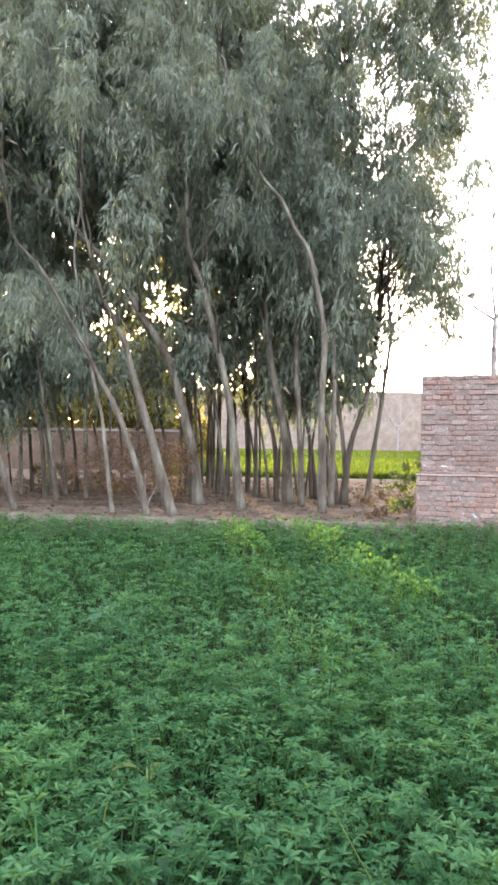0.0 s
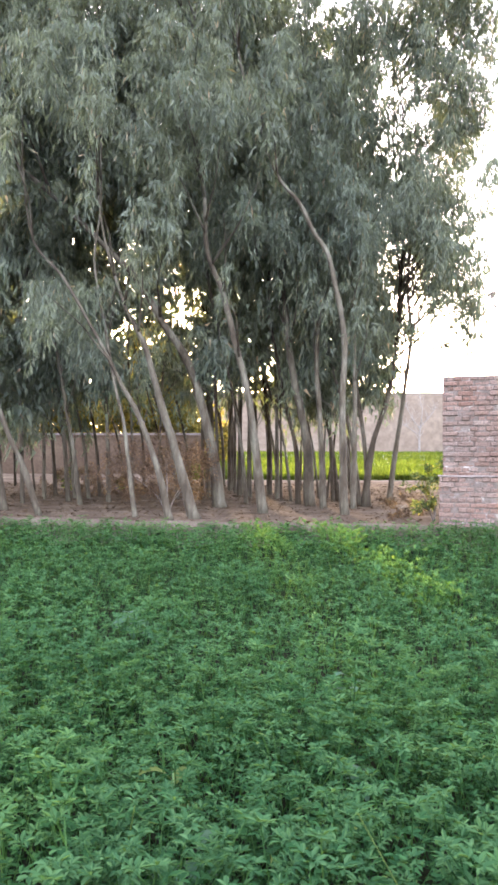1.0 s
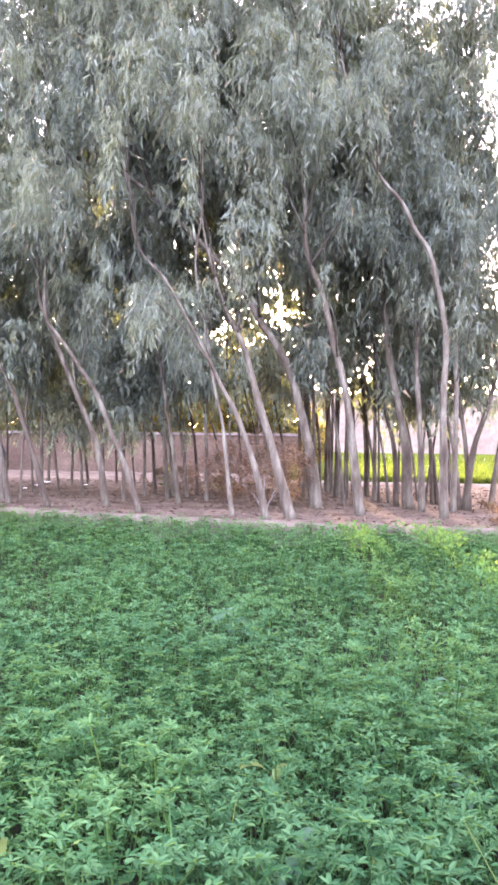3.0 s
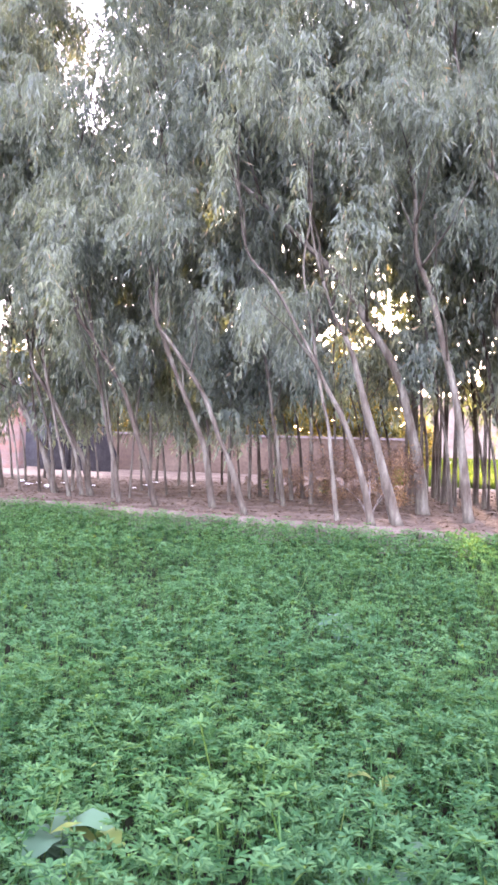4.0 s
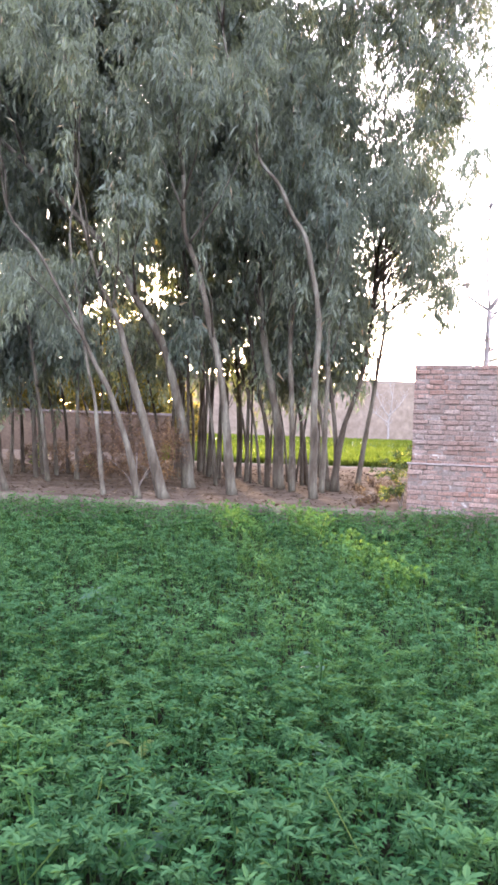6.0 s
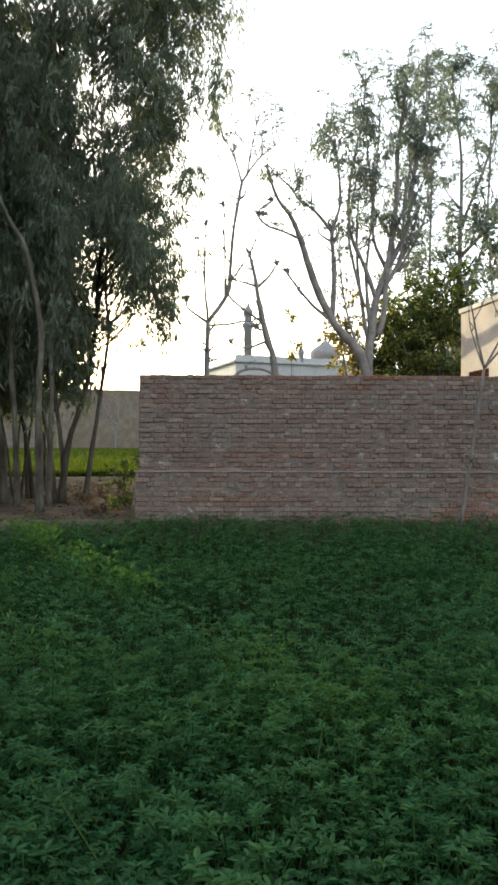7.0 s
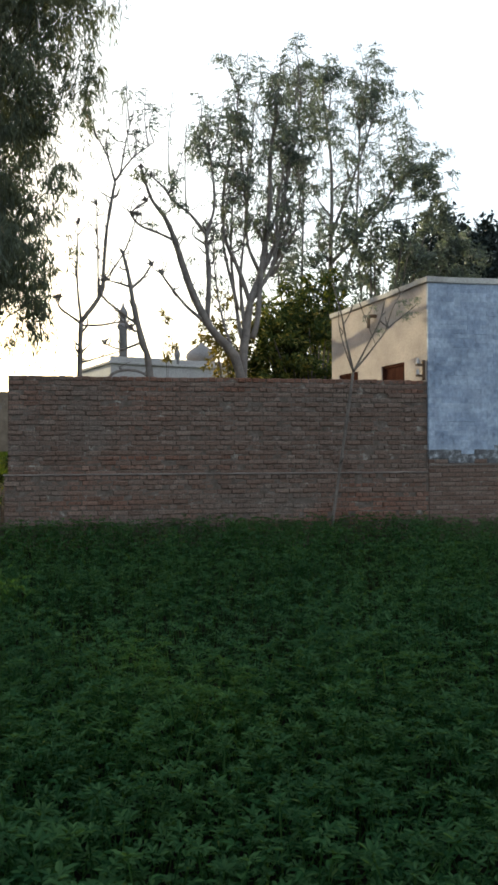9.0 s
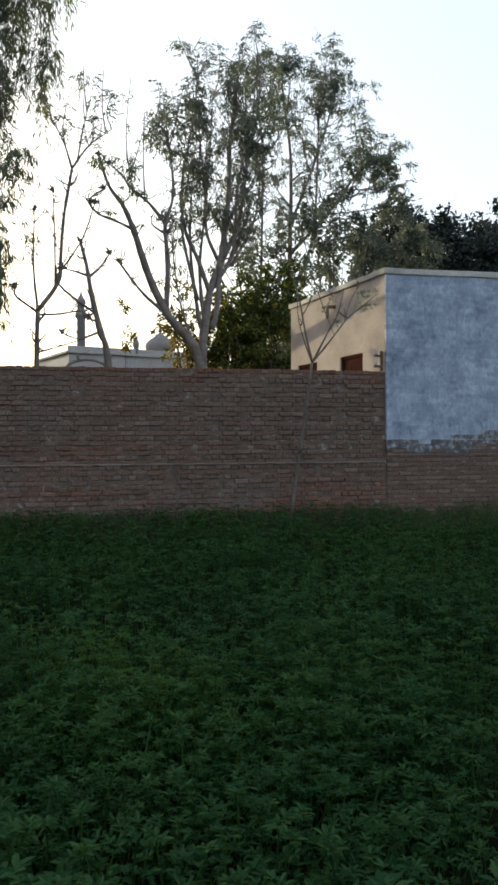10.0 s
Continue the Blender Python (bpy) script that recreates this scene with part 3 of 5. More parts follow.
# spots thinned front to back along the camera's view, so bright sky shows in pinholes
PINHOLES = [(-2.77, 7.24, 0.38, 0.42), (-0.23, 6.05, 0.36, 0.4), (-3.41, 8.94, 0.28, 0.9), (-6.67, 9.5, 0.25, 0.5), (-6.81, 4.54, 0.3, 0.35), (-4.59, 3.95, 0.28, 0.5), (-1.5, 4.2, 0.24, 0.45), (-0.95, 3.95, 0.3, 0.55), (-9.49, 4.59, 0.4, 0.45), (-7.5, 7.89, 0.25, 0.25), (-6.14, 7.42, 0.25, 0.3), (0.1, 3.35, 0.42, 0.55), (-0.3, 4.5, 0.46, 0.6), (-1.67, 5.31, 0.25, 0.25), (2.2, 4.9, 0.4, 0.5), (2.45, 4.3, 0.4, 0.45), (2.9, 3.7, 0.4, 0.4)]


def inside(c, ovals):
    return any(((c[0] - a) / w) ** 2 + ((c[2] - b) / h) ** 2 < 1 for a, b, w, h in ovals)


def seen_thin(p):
    """Within one of the thin spots, as seen from the camera's place through the grove."""
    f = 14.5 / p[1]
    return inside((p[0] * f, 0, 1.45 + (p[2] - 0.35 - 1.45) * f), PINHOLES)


def gum_tree(pts, r, top, seed, plumes, lean=0.7, leaves=None, sprays=20, label="tall gum tree with a pale bent trunk and drooping grey-green leaves", clear=None):
    """A gum tree: a bent pale trunk through the points and on to its top, and a limb to each hanging plume of its crown."""
    rng = np.random.default_rng(seed)
    base = Vector(pts[0])
    tree = tagged(empty("gum_tree", base), label, "tree", "gum trees of the grove")
    bm = bmesh.new()
    line = tube(bm, [q - base for q in trunk_points(pts, top, lean, rng)], r * 0.78, 0.012, 10, 0.3, 4, 0.4)
    part("trunk", bm, M_BARK, tree, "pale peeling bark", True)
    places = []
    for c, wide, thick in plumes:
        e = Vector(c) - base
        s = min(line, key=lambda q: abs(q.z - max(e.z - 0.9, 1.6)) + 0.2 * (q - e).length)
        mid = s.lerp(e, 0.5) + Vector((rng.uniform(-0.15, 0.15), rng.uniform(-0.15, 0.15), 0.18))
        bm = bmesh.new()
        tube(bm, [s, s.lerp(mid, 0.55), mid, e + Vector((0, 0, 0.25))], max(0.012, r * 0.26), 0.005, 6, 0.15, 3)
        part("limb", bm, M_BARK, tree, "", True)
        places += list(plume(rng, s, e, max(3, int(thick * sprays * (wide / 0.85) ** 1.5)), wide))
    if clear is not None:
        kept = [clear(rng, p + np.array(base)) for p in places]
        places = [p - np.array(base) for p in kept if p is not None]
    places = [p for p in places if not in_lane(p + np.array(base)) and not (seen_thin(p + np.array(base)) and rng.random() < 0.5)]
    if places:
        mesh_quads("crown", crown_quads(rng, places, leaves or SPRAYS), M_EUC, tree, "long drooping grey-green leaves")
    return tree


# the grove's front trees: the visible line of each trunk in x and z, its y, its radius at the foot and its height
FRONT = {
    "far_left": ([(-10.33, .36), (-10.69, 1.28), (-11.23, 2.29), (-11.59, 3.02), (-11.83, 3.75)], 18.27, 0.095, 12.5),
    "left_dark": ([(-9.47, .36), (-9.64, 1.04), (-9.82, 1.72), (-10.03, 2.61), (-10.25, 3.51)], 17.4, 0.055, 11.5),
    "left_pair": ([(-9.12, .36), (-9.34, 1.18), (-9.67, 1.73), (-10.09, 2.36), (-10.48, 2.99), (-10.86, 3.56)], 17.83, 0.085, 11.0),
    "left_pair_slim": ([(-9.23, .36), (-9.42, 1.25), (-9.76, 2.01), (-10.02, 2.53), (-10.27, 2.98)], 17.6, 0.06, 10.5),
    "left_slim": ([(-7.39, .36), (-7.52, 1.12), (-7.68, 1.72), (-7.84, 2.45), (-8.00, 3.19), (-8.09, 3.68)], 15.76, 0.06, 11.5),
    "left_bent": ([(-6.30, .36), (-6.55, 1.16), (-6.83, 1.96), (-7.08, 2.66), (-7.45, 3.24), (-7.87, 3.84), (-8.22, 4.32)], 15.17, 0.07, 12.0),
    "crossing": ([(-5.21, .36), (-5.37, 1.31), (-5.51, 1.77), (-5.82, 2.47), (-6.19, 3.29), (-6.47, 4.00), (-6.72, 4.60)], 15.56, 0.08, 12.5),
    "leaning": ([(-4.26, .36), (-4.57, 1.23), (-4.82, 1.76), (-5.13, 2.52), (-5.57, 3.18), (-5.94, 3.68), (-6.20, 4.08)], 14.65, 0.065, 12.0),
    "inner_left": ([(-4.13, .36), (-4.28, 1.49), (-4.44, 2.35), (-4.51, 2.84)], 17.3, 0.06, 12.5),
    "young": ([(-2.40, .36), (-2.48, .88), (-2.55, 1.49), (-2.63, 2.09), (-2.76, 2.60)], 14.19, 0.05, 9.5),
    "long_lean": ([(-1.70, .36), (-1.85, 1.01), (-2.07, 1.68), (-2.28, 2.20), (-2.53, 2.63), (-2.77, 3.12), (-3.06, 3.64), (-3.53, 4.45), (-4.05, 5.1)], 13.48, 0.072, 6.2),
    "stout_lean": ([(-1.32, .36), (-1.51, 1.00), (-1.70, 1.68), (-1.90, 2.32), (-2.05, 2.86), (-2.20, 3.36), (-2.40, 3.75), (-2.55, 4.05)], 13.86, 0.115, 6.3),
    "far_lean": ([(-1.08, .36), (-1.14, 1.02), (-1.27, 1.73), (-1.48, 2.57), (-1.66, 3.17), (-1.96, 3.77), (-2.26, 4.19), (-2.57, 4.73), (-2.99, 5.34), (-3.60, 5.94), (-4.21, 6.55), (-4.88, 7.16), (-5.7, 7.9)], 16.89, 0.145, 13.0),
    "central": ([(-0.14, .36), (-0.25, 1.28), (-0.36, 2.14), (-0.47, 2.79), (-0.64, 3.44), (-0.77, 3.98), (-0.91, 4.53), (-1.13, 5.07), (-1.24, 5.51), (-1.27, 6.38)], 15.28, 0.10, 12.5),
    "cluster_stout": ([(0.85, .36), (0.82, 1.50), (0.69, 2.23), (0.51, 3.09), (0.38, 3.95), (0.32, 4.57)], 17.37, 0.125, 13.0),
    "cluster_brown": ([(0.63, .36), (0.59, 1.50), (0.42, 2.26), (0.27, 2.89), (0.17, 3.53)], 17.96, 0.065, 12.5),
    "cluster_mid": ([(1.10, .36), (1.07, 1.50), (1.02, 2.44), (0.96, 3.26)], 16.65, 0.075, 12.5),
    "cluster_slim": ([(1.50, .36), (1.45, 1.50), (1.42, 2.45), (1.50, 3.39)], 19.1, 0.05, 12.5),
    "bent_back": ([(1.38, .36), (1.36, 1.49), (1.35, 2.55), (1.39, 3.39), (1.33, 4.02), (1.22, 4.55), (1.07, 5.19), (0.80, 5.61), (0.54, 6.15), (0.12, 6.68)], 14.92, 0.085, 12.5),
    "curtained": ([(1.70, .36), (1.73, 1.50), (1.75, 2.66), (1.72, 3.83)], 16.51, 0.07, 12.5),
    "thin_cross": ([(1.43, .36), (1.53, 1.08), (1.67, 2.08), (1.78, 2.94), (1.86, 3.80)], 20.33, 0.04, 11.5),
    "edge_inner": ([(2.04, .36), (2.20, 1.50), (2.33, 1.99), (2.50, 2.48), (2.62, 2.98), (2.72, 3.71), (2.79, 4.45), (2.83, 5.19)], 17.44, 0.08, 12.5),
    "edge_outer": ([(2.66, .36), (2.82, 1.50), (2.94, 2.27), (3.04, 3.03), (3.17, 4.05), (3.13, 4.69), (3.10, 5.20)], 18.07, 0.068, 12.5),
}
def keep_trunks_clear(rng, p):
    """Branchlets that would hide a hollow or a bare stretch of trunk from the camera mostly move behind it or are left
    out.
    """
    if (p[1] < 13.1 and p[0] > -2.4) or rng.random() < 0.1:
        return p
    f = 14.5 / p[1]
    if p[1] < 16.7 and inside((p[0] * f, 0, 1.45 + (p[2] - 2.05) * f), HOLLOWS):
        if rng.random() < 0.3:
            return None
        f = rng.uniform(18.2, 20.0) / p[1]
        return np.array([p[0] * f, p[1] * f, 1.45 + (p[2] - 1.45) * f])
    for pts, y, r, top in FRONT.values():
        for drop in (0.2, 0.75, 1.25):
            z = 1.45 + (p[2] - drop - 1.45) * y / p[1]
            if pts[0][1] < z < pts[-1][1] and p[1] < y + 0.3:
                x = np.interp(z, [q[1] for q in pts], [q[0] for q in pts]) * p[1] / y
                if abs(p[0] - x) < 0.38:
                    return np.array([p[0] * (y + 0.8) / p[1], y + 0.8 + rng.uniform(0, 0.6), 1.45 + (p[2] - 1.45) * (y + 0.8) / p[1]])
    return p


def front_grove():
    """The grove's front rows: their crowns share out the space between them, ending in an open edge beside the wall."""
    rng = np.random.default_rng(6)
    names = list(FRONT)
    lines, share = {}, {n: [] for n in names}
    whole = {}
    for i, n in enumerate(names):
        pts, y, r, top = FRONT[n]
        whole[n] = [(x, y, z) for x, z in pts]
        lines[n] = smooth_line(trunk_points(whole[n], top, 0.7, np.random.default_rng(21 + i)))
    edge_at = lambda z: np.interp(z, [3.7, 5.2, 6.0, 7.2, 8.5, 9.7, 11], [4.3, 4.4, 4.7, 5.2, 5.6, 5.8, 5.9])
    for z in np.arange(3.9, 14.4, 0.92):
        for x in np.arange(-12.9, 6.5, 0.98):
            c = np.array([x + rng.uniform(-0.45, 0.45), 0, z + rng.uniform(-0.4, 0.4)])
            edge, far = edge_at(z), c[0] < -8.5
            if c[0] > edge - 0.45 or inside(c, OPEN_SKY) or (inside(c, HOLLOWS) and rng.random() < 0.85):
                continue
            gap = {n: min(abs(q.x - c[0]) + 0.35 * abs(q.z - c[2] + 0.7) for q in l) for n, l in lines.items()}
            n = min(gap, key=gap.get)
            if gap[n] > (4.5 if far else 3.4):
                continue
            c[1] = min(FRONT[n][1], 16.6) + rng.uniform(-1.7, 0.6)
            share[n].append((tuple(c), rng.uniform(0.55, 1.05) * (0.8 if c[0] > edge - 1.2 else 1.0), 1.0))
    for i in range(36):
        z = rng.uniform(4.6, 12.6)
        share[("edge_inner", "edge_outer")[i % 2]].append(((edge_at(z) - 0.35 - abs(rng.normal()), rng.uniform(15.0, 17.2), z), rng.uniform(0.6, 0.95), 0.5))
    for i in range(11):
        share[("curtained", "edge_inner", "edge_outer")[i % 3]].append(((rng.uniform(0.9, 3.4), rng.uniform(14.6, 16.4), rng.uniform(5.0, 7.4)), rng.uniform(0.6, 0.9), 0.7))
    for i in range(24):                        # a loose fringe hanging low beside the wall
        share[("edge_inner", "edge_outer")[i % 2]].append(((rng.uniform(2.3, 4.5), rng.uniform(15.0, 17.2), rng.uniform(3.6, 6.0)), rng.uniform(0.45, 0.8), 0.3))
    for n, c, wide, thick in (("curtained", (1.65, 14.3, 4.6), 0.45, 1.6), ("curtained", (1.75, 14.2, 3.7), 0.35, 1.7), ("curtained", (1.5, 14.4, 5.5), 0.5, 1.2), ("cluster_stout", (0.55, 15.6, 4.7), 0.45, 1.0),
                              ("inner_left", (-3.8, 15.8, 3.2), 0.4, 1.2), ("inner_left", (-4.1, 15.9, 3.9), 0.45, 1.0), ("stout_lean", (-2.08, 12.8, 4.5), 0.2, 3.2), ("stout_lean", (-2.03, 12.8, 5.0), 0.2, 2.6),
                              ("left_bent", (-7.3, 14.9, 3.4), 0.4, 1.1), ("left_slim", (-8.4, 15.3, 3.6), 0.6, 1.0), ("left_pair", (-9.4, 16.3, 3.7), 0.6, 1.0), ("left_bent", (-8.0, 15.0, 4.6), 0.6, 1.0),
                              ("left_pair", (-10.2, 16.6, 5.3), 0.75, 0.8), ("crossing", (-6.1, 15.5, 9.5), 0.75, 0.8), ("crossing", (-6.0, 15.8, 10.2), 0.75, 0.8), ("leaning", (-5.1, 15.5, 9.9), 0.75, 0.8),
                              ("central", (-1.6, 13.3, 7.4), 0.7, 1.2), ("central", (-1.2, 13.2, 8.3), 0.7, 1.2), ("long_lean", (-4.2, 12.9, 7.6), 0.6, 1.1), ("long_lean", (-4.25, 12.9, 6.5), 0.35, 1.8), ("long_lean", (-4.1, 12.8, 5.9), 0.3, 1.2), ("central", (-0.2, 14.0, 6.0), 0.4, 0.9)):
        share[n].append((c, wide, thick))
    for n in names:                            # leaves set to hide each trunk from the camera above its visible line
        x, y, z = whole[n][-1]
        for k in range(0 if n in ("long_lean", "far_lean", "stout_lean") else 2):
            share[n].append(((x + rng.uniform(-0.3, 0.3), min(y, 16.8) - 0.4 + 0.2 * k, z + 1.5 + 0.7 * k), 0.5, 1.1))
    for i, n in enumerate(names):
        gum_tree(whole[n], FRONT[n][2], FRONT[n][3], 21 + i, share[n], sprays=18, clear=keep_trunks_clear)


front_grove()


def back_grove():
    """Slender trees deep in the grove, with crowns from low down."""
    rng = np.random.default_rng(77)
    n = 60
    for k in range(n + 6):
        s = -0.73 + 0.85 * (k + rng.uniform(0.1, 0.9)) / n if k < n else -0.02 + 0.029 * (k - n) + rng.uniform(-0.008, 0.008)
        y = rng.uniform(17.2, 20.0) if k % 2 else rng.uniform(20.0, 28.0)
        x, h, dx = s * y, rng.uniform(13.0, 17.0), rng.uniform(-0.9, 0.25)
        for x0, y0 in SUN_LANES:
            off = x - x0 - (y - y0) * math.tan(radians(SUN_AZ))
            if abs(off) < 0.28:
                x += math.copysign(0.3, off) - off
                dx = rng.uniform(-0.1, 0.1)
        if s > 0.0:
            h = rng.uniform(10.5, 13.0)
        pts = [(x, y, .30), (x + dx * 0.3, y, 1.8), (x + dx, y + rng.uniform(-0.2, 0.2), 3.6)]
        low = (2.6, 3.3, 4.0)[k % 3] if s < -0.18 else (3.4 if y < 21.0 else rng.uniform(2.9, 4.2)) if s < 0.03 else 2.95 if y < 21.5 else 3.95
        plumes = []
        for z in np.arange(low, h, 1.15):
            a = rng.uniform(0, 6.283)
            w = rng.uniform(0.4, 1.5)
            if abs((x + dx + math.cos(a) * w) / (y + math.sin(a) * w) + 0.56) < 0.065 and (z - 1.45) / y > 0.42:
                continue
            plumes.append(((x + dx + math.cos(a) * w, y + math.sin(a) * w, z), rng.uniform(0.7, 1.15), 0.36 if -0.19 < s < 0.03 and z < 1.45 + 0.27 * y else 0.3 if -0.72 < s < -0.56 and 0.1 < (z - 1.45) / y < 0.28 else 1.0))
        gum_tree(pts, rng.uniform(0.03, 0.06), h, 100 + k, plumes, leaves=BACK_SPRAYS, sprays=11, label="slender gum tree standing deep in the grove")
    # a thick stand placed to block the low sun, except along two narrow lanes
    for k, u in enumerate((0.58, 0.68, 0.77, 1.27, 1.34, 1.41, 1.50, 1.60, 1.69, 2.20, 2.29, 2.38, 2.47)):
        y = 20.5 + 8.0 * ((k * 0.618) % 1.0)
        x = u + y * math.tan(radians(SUN_AZ))
        pts = [(x, y, .30), (x + rng.uniform(-0.03, 0.03), y, 1.8), (x + rng.uniform(-0.25, 0.1), y, 3.8)]
        plumes = []
        for z in np.arange(3.35, 8.2, 0.62):
            a, w = rng.uniform(0, 6.283), rng.uniform(0.3, 1.1)
            plumes.append(((x + math.cos(a) * w, y + math.sin(a) * w, z), rng.uniform(0.6, 0.9), 0.42 if z < 5.6 else 0.6))
        gum_tree(pts, rng.uniform(0.065, 0.08), rng.uniform(9.5, 11.5), 180 + k, plumes, leaves=DEEP_SPRAYS, sprays=11, label="slender gum tree standing deep in the grove")


back_grove()


def frond(rng, leaf=0.16, width=0.046, n=11):
    """One feathery leaf: leaflets along a stalk that arches out and droops."""
    t = np.linspace(0.15, 1, n)[:, None]
    ln, rise, fall = rng.uniform(0.32, 0.55), rng.uniform(0.1, 0.5), rng.uniform(0.35, 0.75)
    line = np.concatenate([ln * t, rng.normal(scale=0.02, size=(n, 1)), ln * (rise * t - fall * t * t)], axis=1)
    way = np.stack([rng.uniform(0.2, 0.7, n), np.where(np.arange(n) % 2, 1.0, -1.0) * rng.uniform(0.4, 1, n), rng.uniform(-0.9, 0.0, n)], axis=1)
    return blades(rng, line, way, rng.uniform(0.7, 1.25, n) * leaf, rng.uniform(0.7, 1.2, n) * width, 0.05)


FRONDS = [frond(NPR) for _ in range(16)]


def limb_tree(name, label, base, limbs, mat, seed, twig=6, sprays=None, leaves=None, category="tree", leaf_label="", spread=0.5, tuft=(0.6, 1.15), plumes=(), shoots=0, full=26, fists=()):
    """A tree from a few main limbs (points and two radii), with fine twigs and leaves near their ends."""
    rng = np.random.default_rng(seed)
    tree = tagged(empty(name, base), label, category)
    o = Vector(base)
    places, fronds, lines = [], [], []
    for i, (pts, r0, r1, tufts) in enumerate(limbs):
        bm = bmesh.new()
        line = tube(bm, [Vector(p) - o for p in pts], r0, r1, 7, 0.35, 4)
        n = len(line)
        lines += [(q, r0 + (r1 - r0) * j / n) for j, q in enumerate(line)]
        long = sum((b - a).length for a, b in zip(line, line[1:]))
        for k in range(int((twig if i else twig // 2) * min(1.0, long / 2.2) + 0.5)):
            q = line[int(rng.uniform(0.35, 1.0) * (n - 1))]
            w = Vector((rng.normal(), rng.normal() * 0.6, abs(rng.normal()) + 0.6)).normalized()
            ln = rng.uniform(0.25, 0.8) * spread * 2
            mid = q + w * ln * 0.5 + Vector((rng.normal(), rng.normal(), 0)) * 0.1
            tube(bm, [q, mid, q + w * ln + Vector((0, 0, ln * 0.2))], max(r1 * 0.7, 0.015), 0.007, 4, 0, 3)
            if tufts and rng.random() < 0.3:
                places.append(np.array(q + w * ln))
        for k in range(min(5, tufts // 4)):
            q = line[int(rng.uniform(0.3, 0.8) * (n - 1))]
            w = Vector((rng.normal() * 0.7, rng.normal() * 0.5, 1.1)).normalized()
            ln = rng.uniform(1.1, 2.2)
            sub = tube(bm, [q, q + w * ln * 0.4 + Vector((w.x, w.y, 0)) * 0.15, q + w * ln], r0 * 0.4 * (1 - 0.4 * k / 5), 0.008, 5, 0.3, 3)
            for s in sub[2:]:
                v = Vector((rng.normal(), rng.normal() * 0.6, abs(rng.normal()) + 0.3)).normalized() * rng.uniform(0.2, 0.5)
                tube(bm, [s, s + v * 0.6, s + v + Vector((0, 0, 0.08))], 0.008, 0.004, 4, 0, 2)
            places += [np.array(sub[-1]) + rng.normal(scale=0.2, size=3) for _ in range(3)]
        part("trunk" if i == 0 else "limb", bm, mat, tree, "", True)
        for k in range(tufts):
            q = line[int(rng.uniform(0.62, 1.0) * (n - 1))]
            places.append(np.array(q) + rng.normal(scale=(spread, spread, spread * 0.7)))
    # knobbly fists of short stubs where the limbs were lopped
    for p in fists:
        bm = bmesh.new()
        c = Vector(p) - o
        for _ in range(int(rng.integers(6, 10))):
            w = Vector((rng.normal(), rng.normal() * 0.7, rng.normal() * 0.6 + 0.8)).normalized() * rng.uniform(0.06, 0.16)
            tube(bm, [c - w * 0.15, c + w * 0.5 + Vector((0, 0, 0.02)), c + w], rng.uniform(0.026, 0.042), 0.014, 5, 0.35, 2)
        part("knob", bm, mat, tree, "", True)
    # slim upright shoots, each ending in a plume of feathery leaves
    tips = [Vector(p) - o for p in plumes]
    for k in range(shoots):
        q = lines[int(rng.uniform(0.0, 1.0) * (len(lines) - 1))][0]
        if q.z > 6.0:
            e = q + Vector((rng.normal() * 0.45, rng.normal() * 0.45, rng.uniform(0.9, 2.2)))
            e.z = min(e.z, max(p[2] for p in plumes) - o.z - rng.uniform(0.6, 1.6))
            tips.append(e)
    for e in tips:
        q, r = min(((q, r) for q, r in lines if q.z < e.z - 0.7), key=lambda s: (e - s[0]).length + 2.2 * math.hypot(e.x - s[0].x, e.y - s[0].y) + 0.4 * abs(e.z - s[0].z - 2.2))
        mid = q.lerp(e, 0.45) + Vector((rng.normal() * 0.08 + (e.x - q.x) * 0.18, rng.normal() * 0.08, 0))
        bm = bmesh.new()
        line = tube(bm, [q, mid, e], max(0.018, min(r * 0.6, 0.034)), 0.008, 5, 0.25, 5)
        part("shoot", bm, mat, tree, "", True)
        n = len(line)
        for _ in range(int(full * rng.uniform(0.7, 1.2))):
            f = rng.uniform(0.32, 1.0) ** 0.7
            s = np.array(line[int(f * (n - 1))])
            fronds.append(turned(FRONDS[rng.integers(16)], rng.uniform(0, 6.283), rng.uniform(0.55, 1.0) * (1.15 - 0.45 * f), s))
    quads = ([crown_quads(rng, places, sprays, *tuft)] if places and sprays else []) + fronds
    if leaves is not None and quads:
        mesh_quads("crown", np.concatenate(quads), leaves, tree, leaf_label)
    return tree


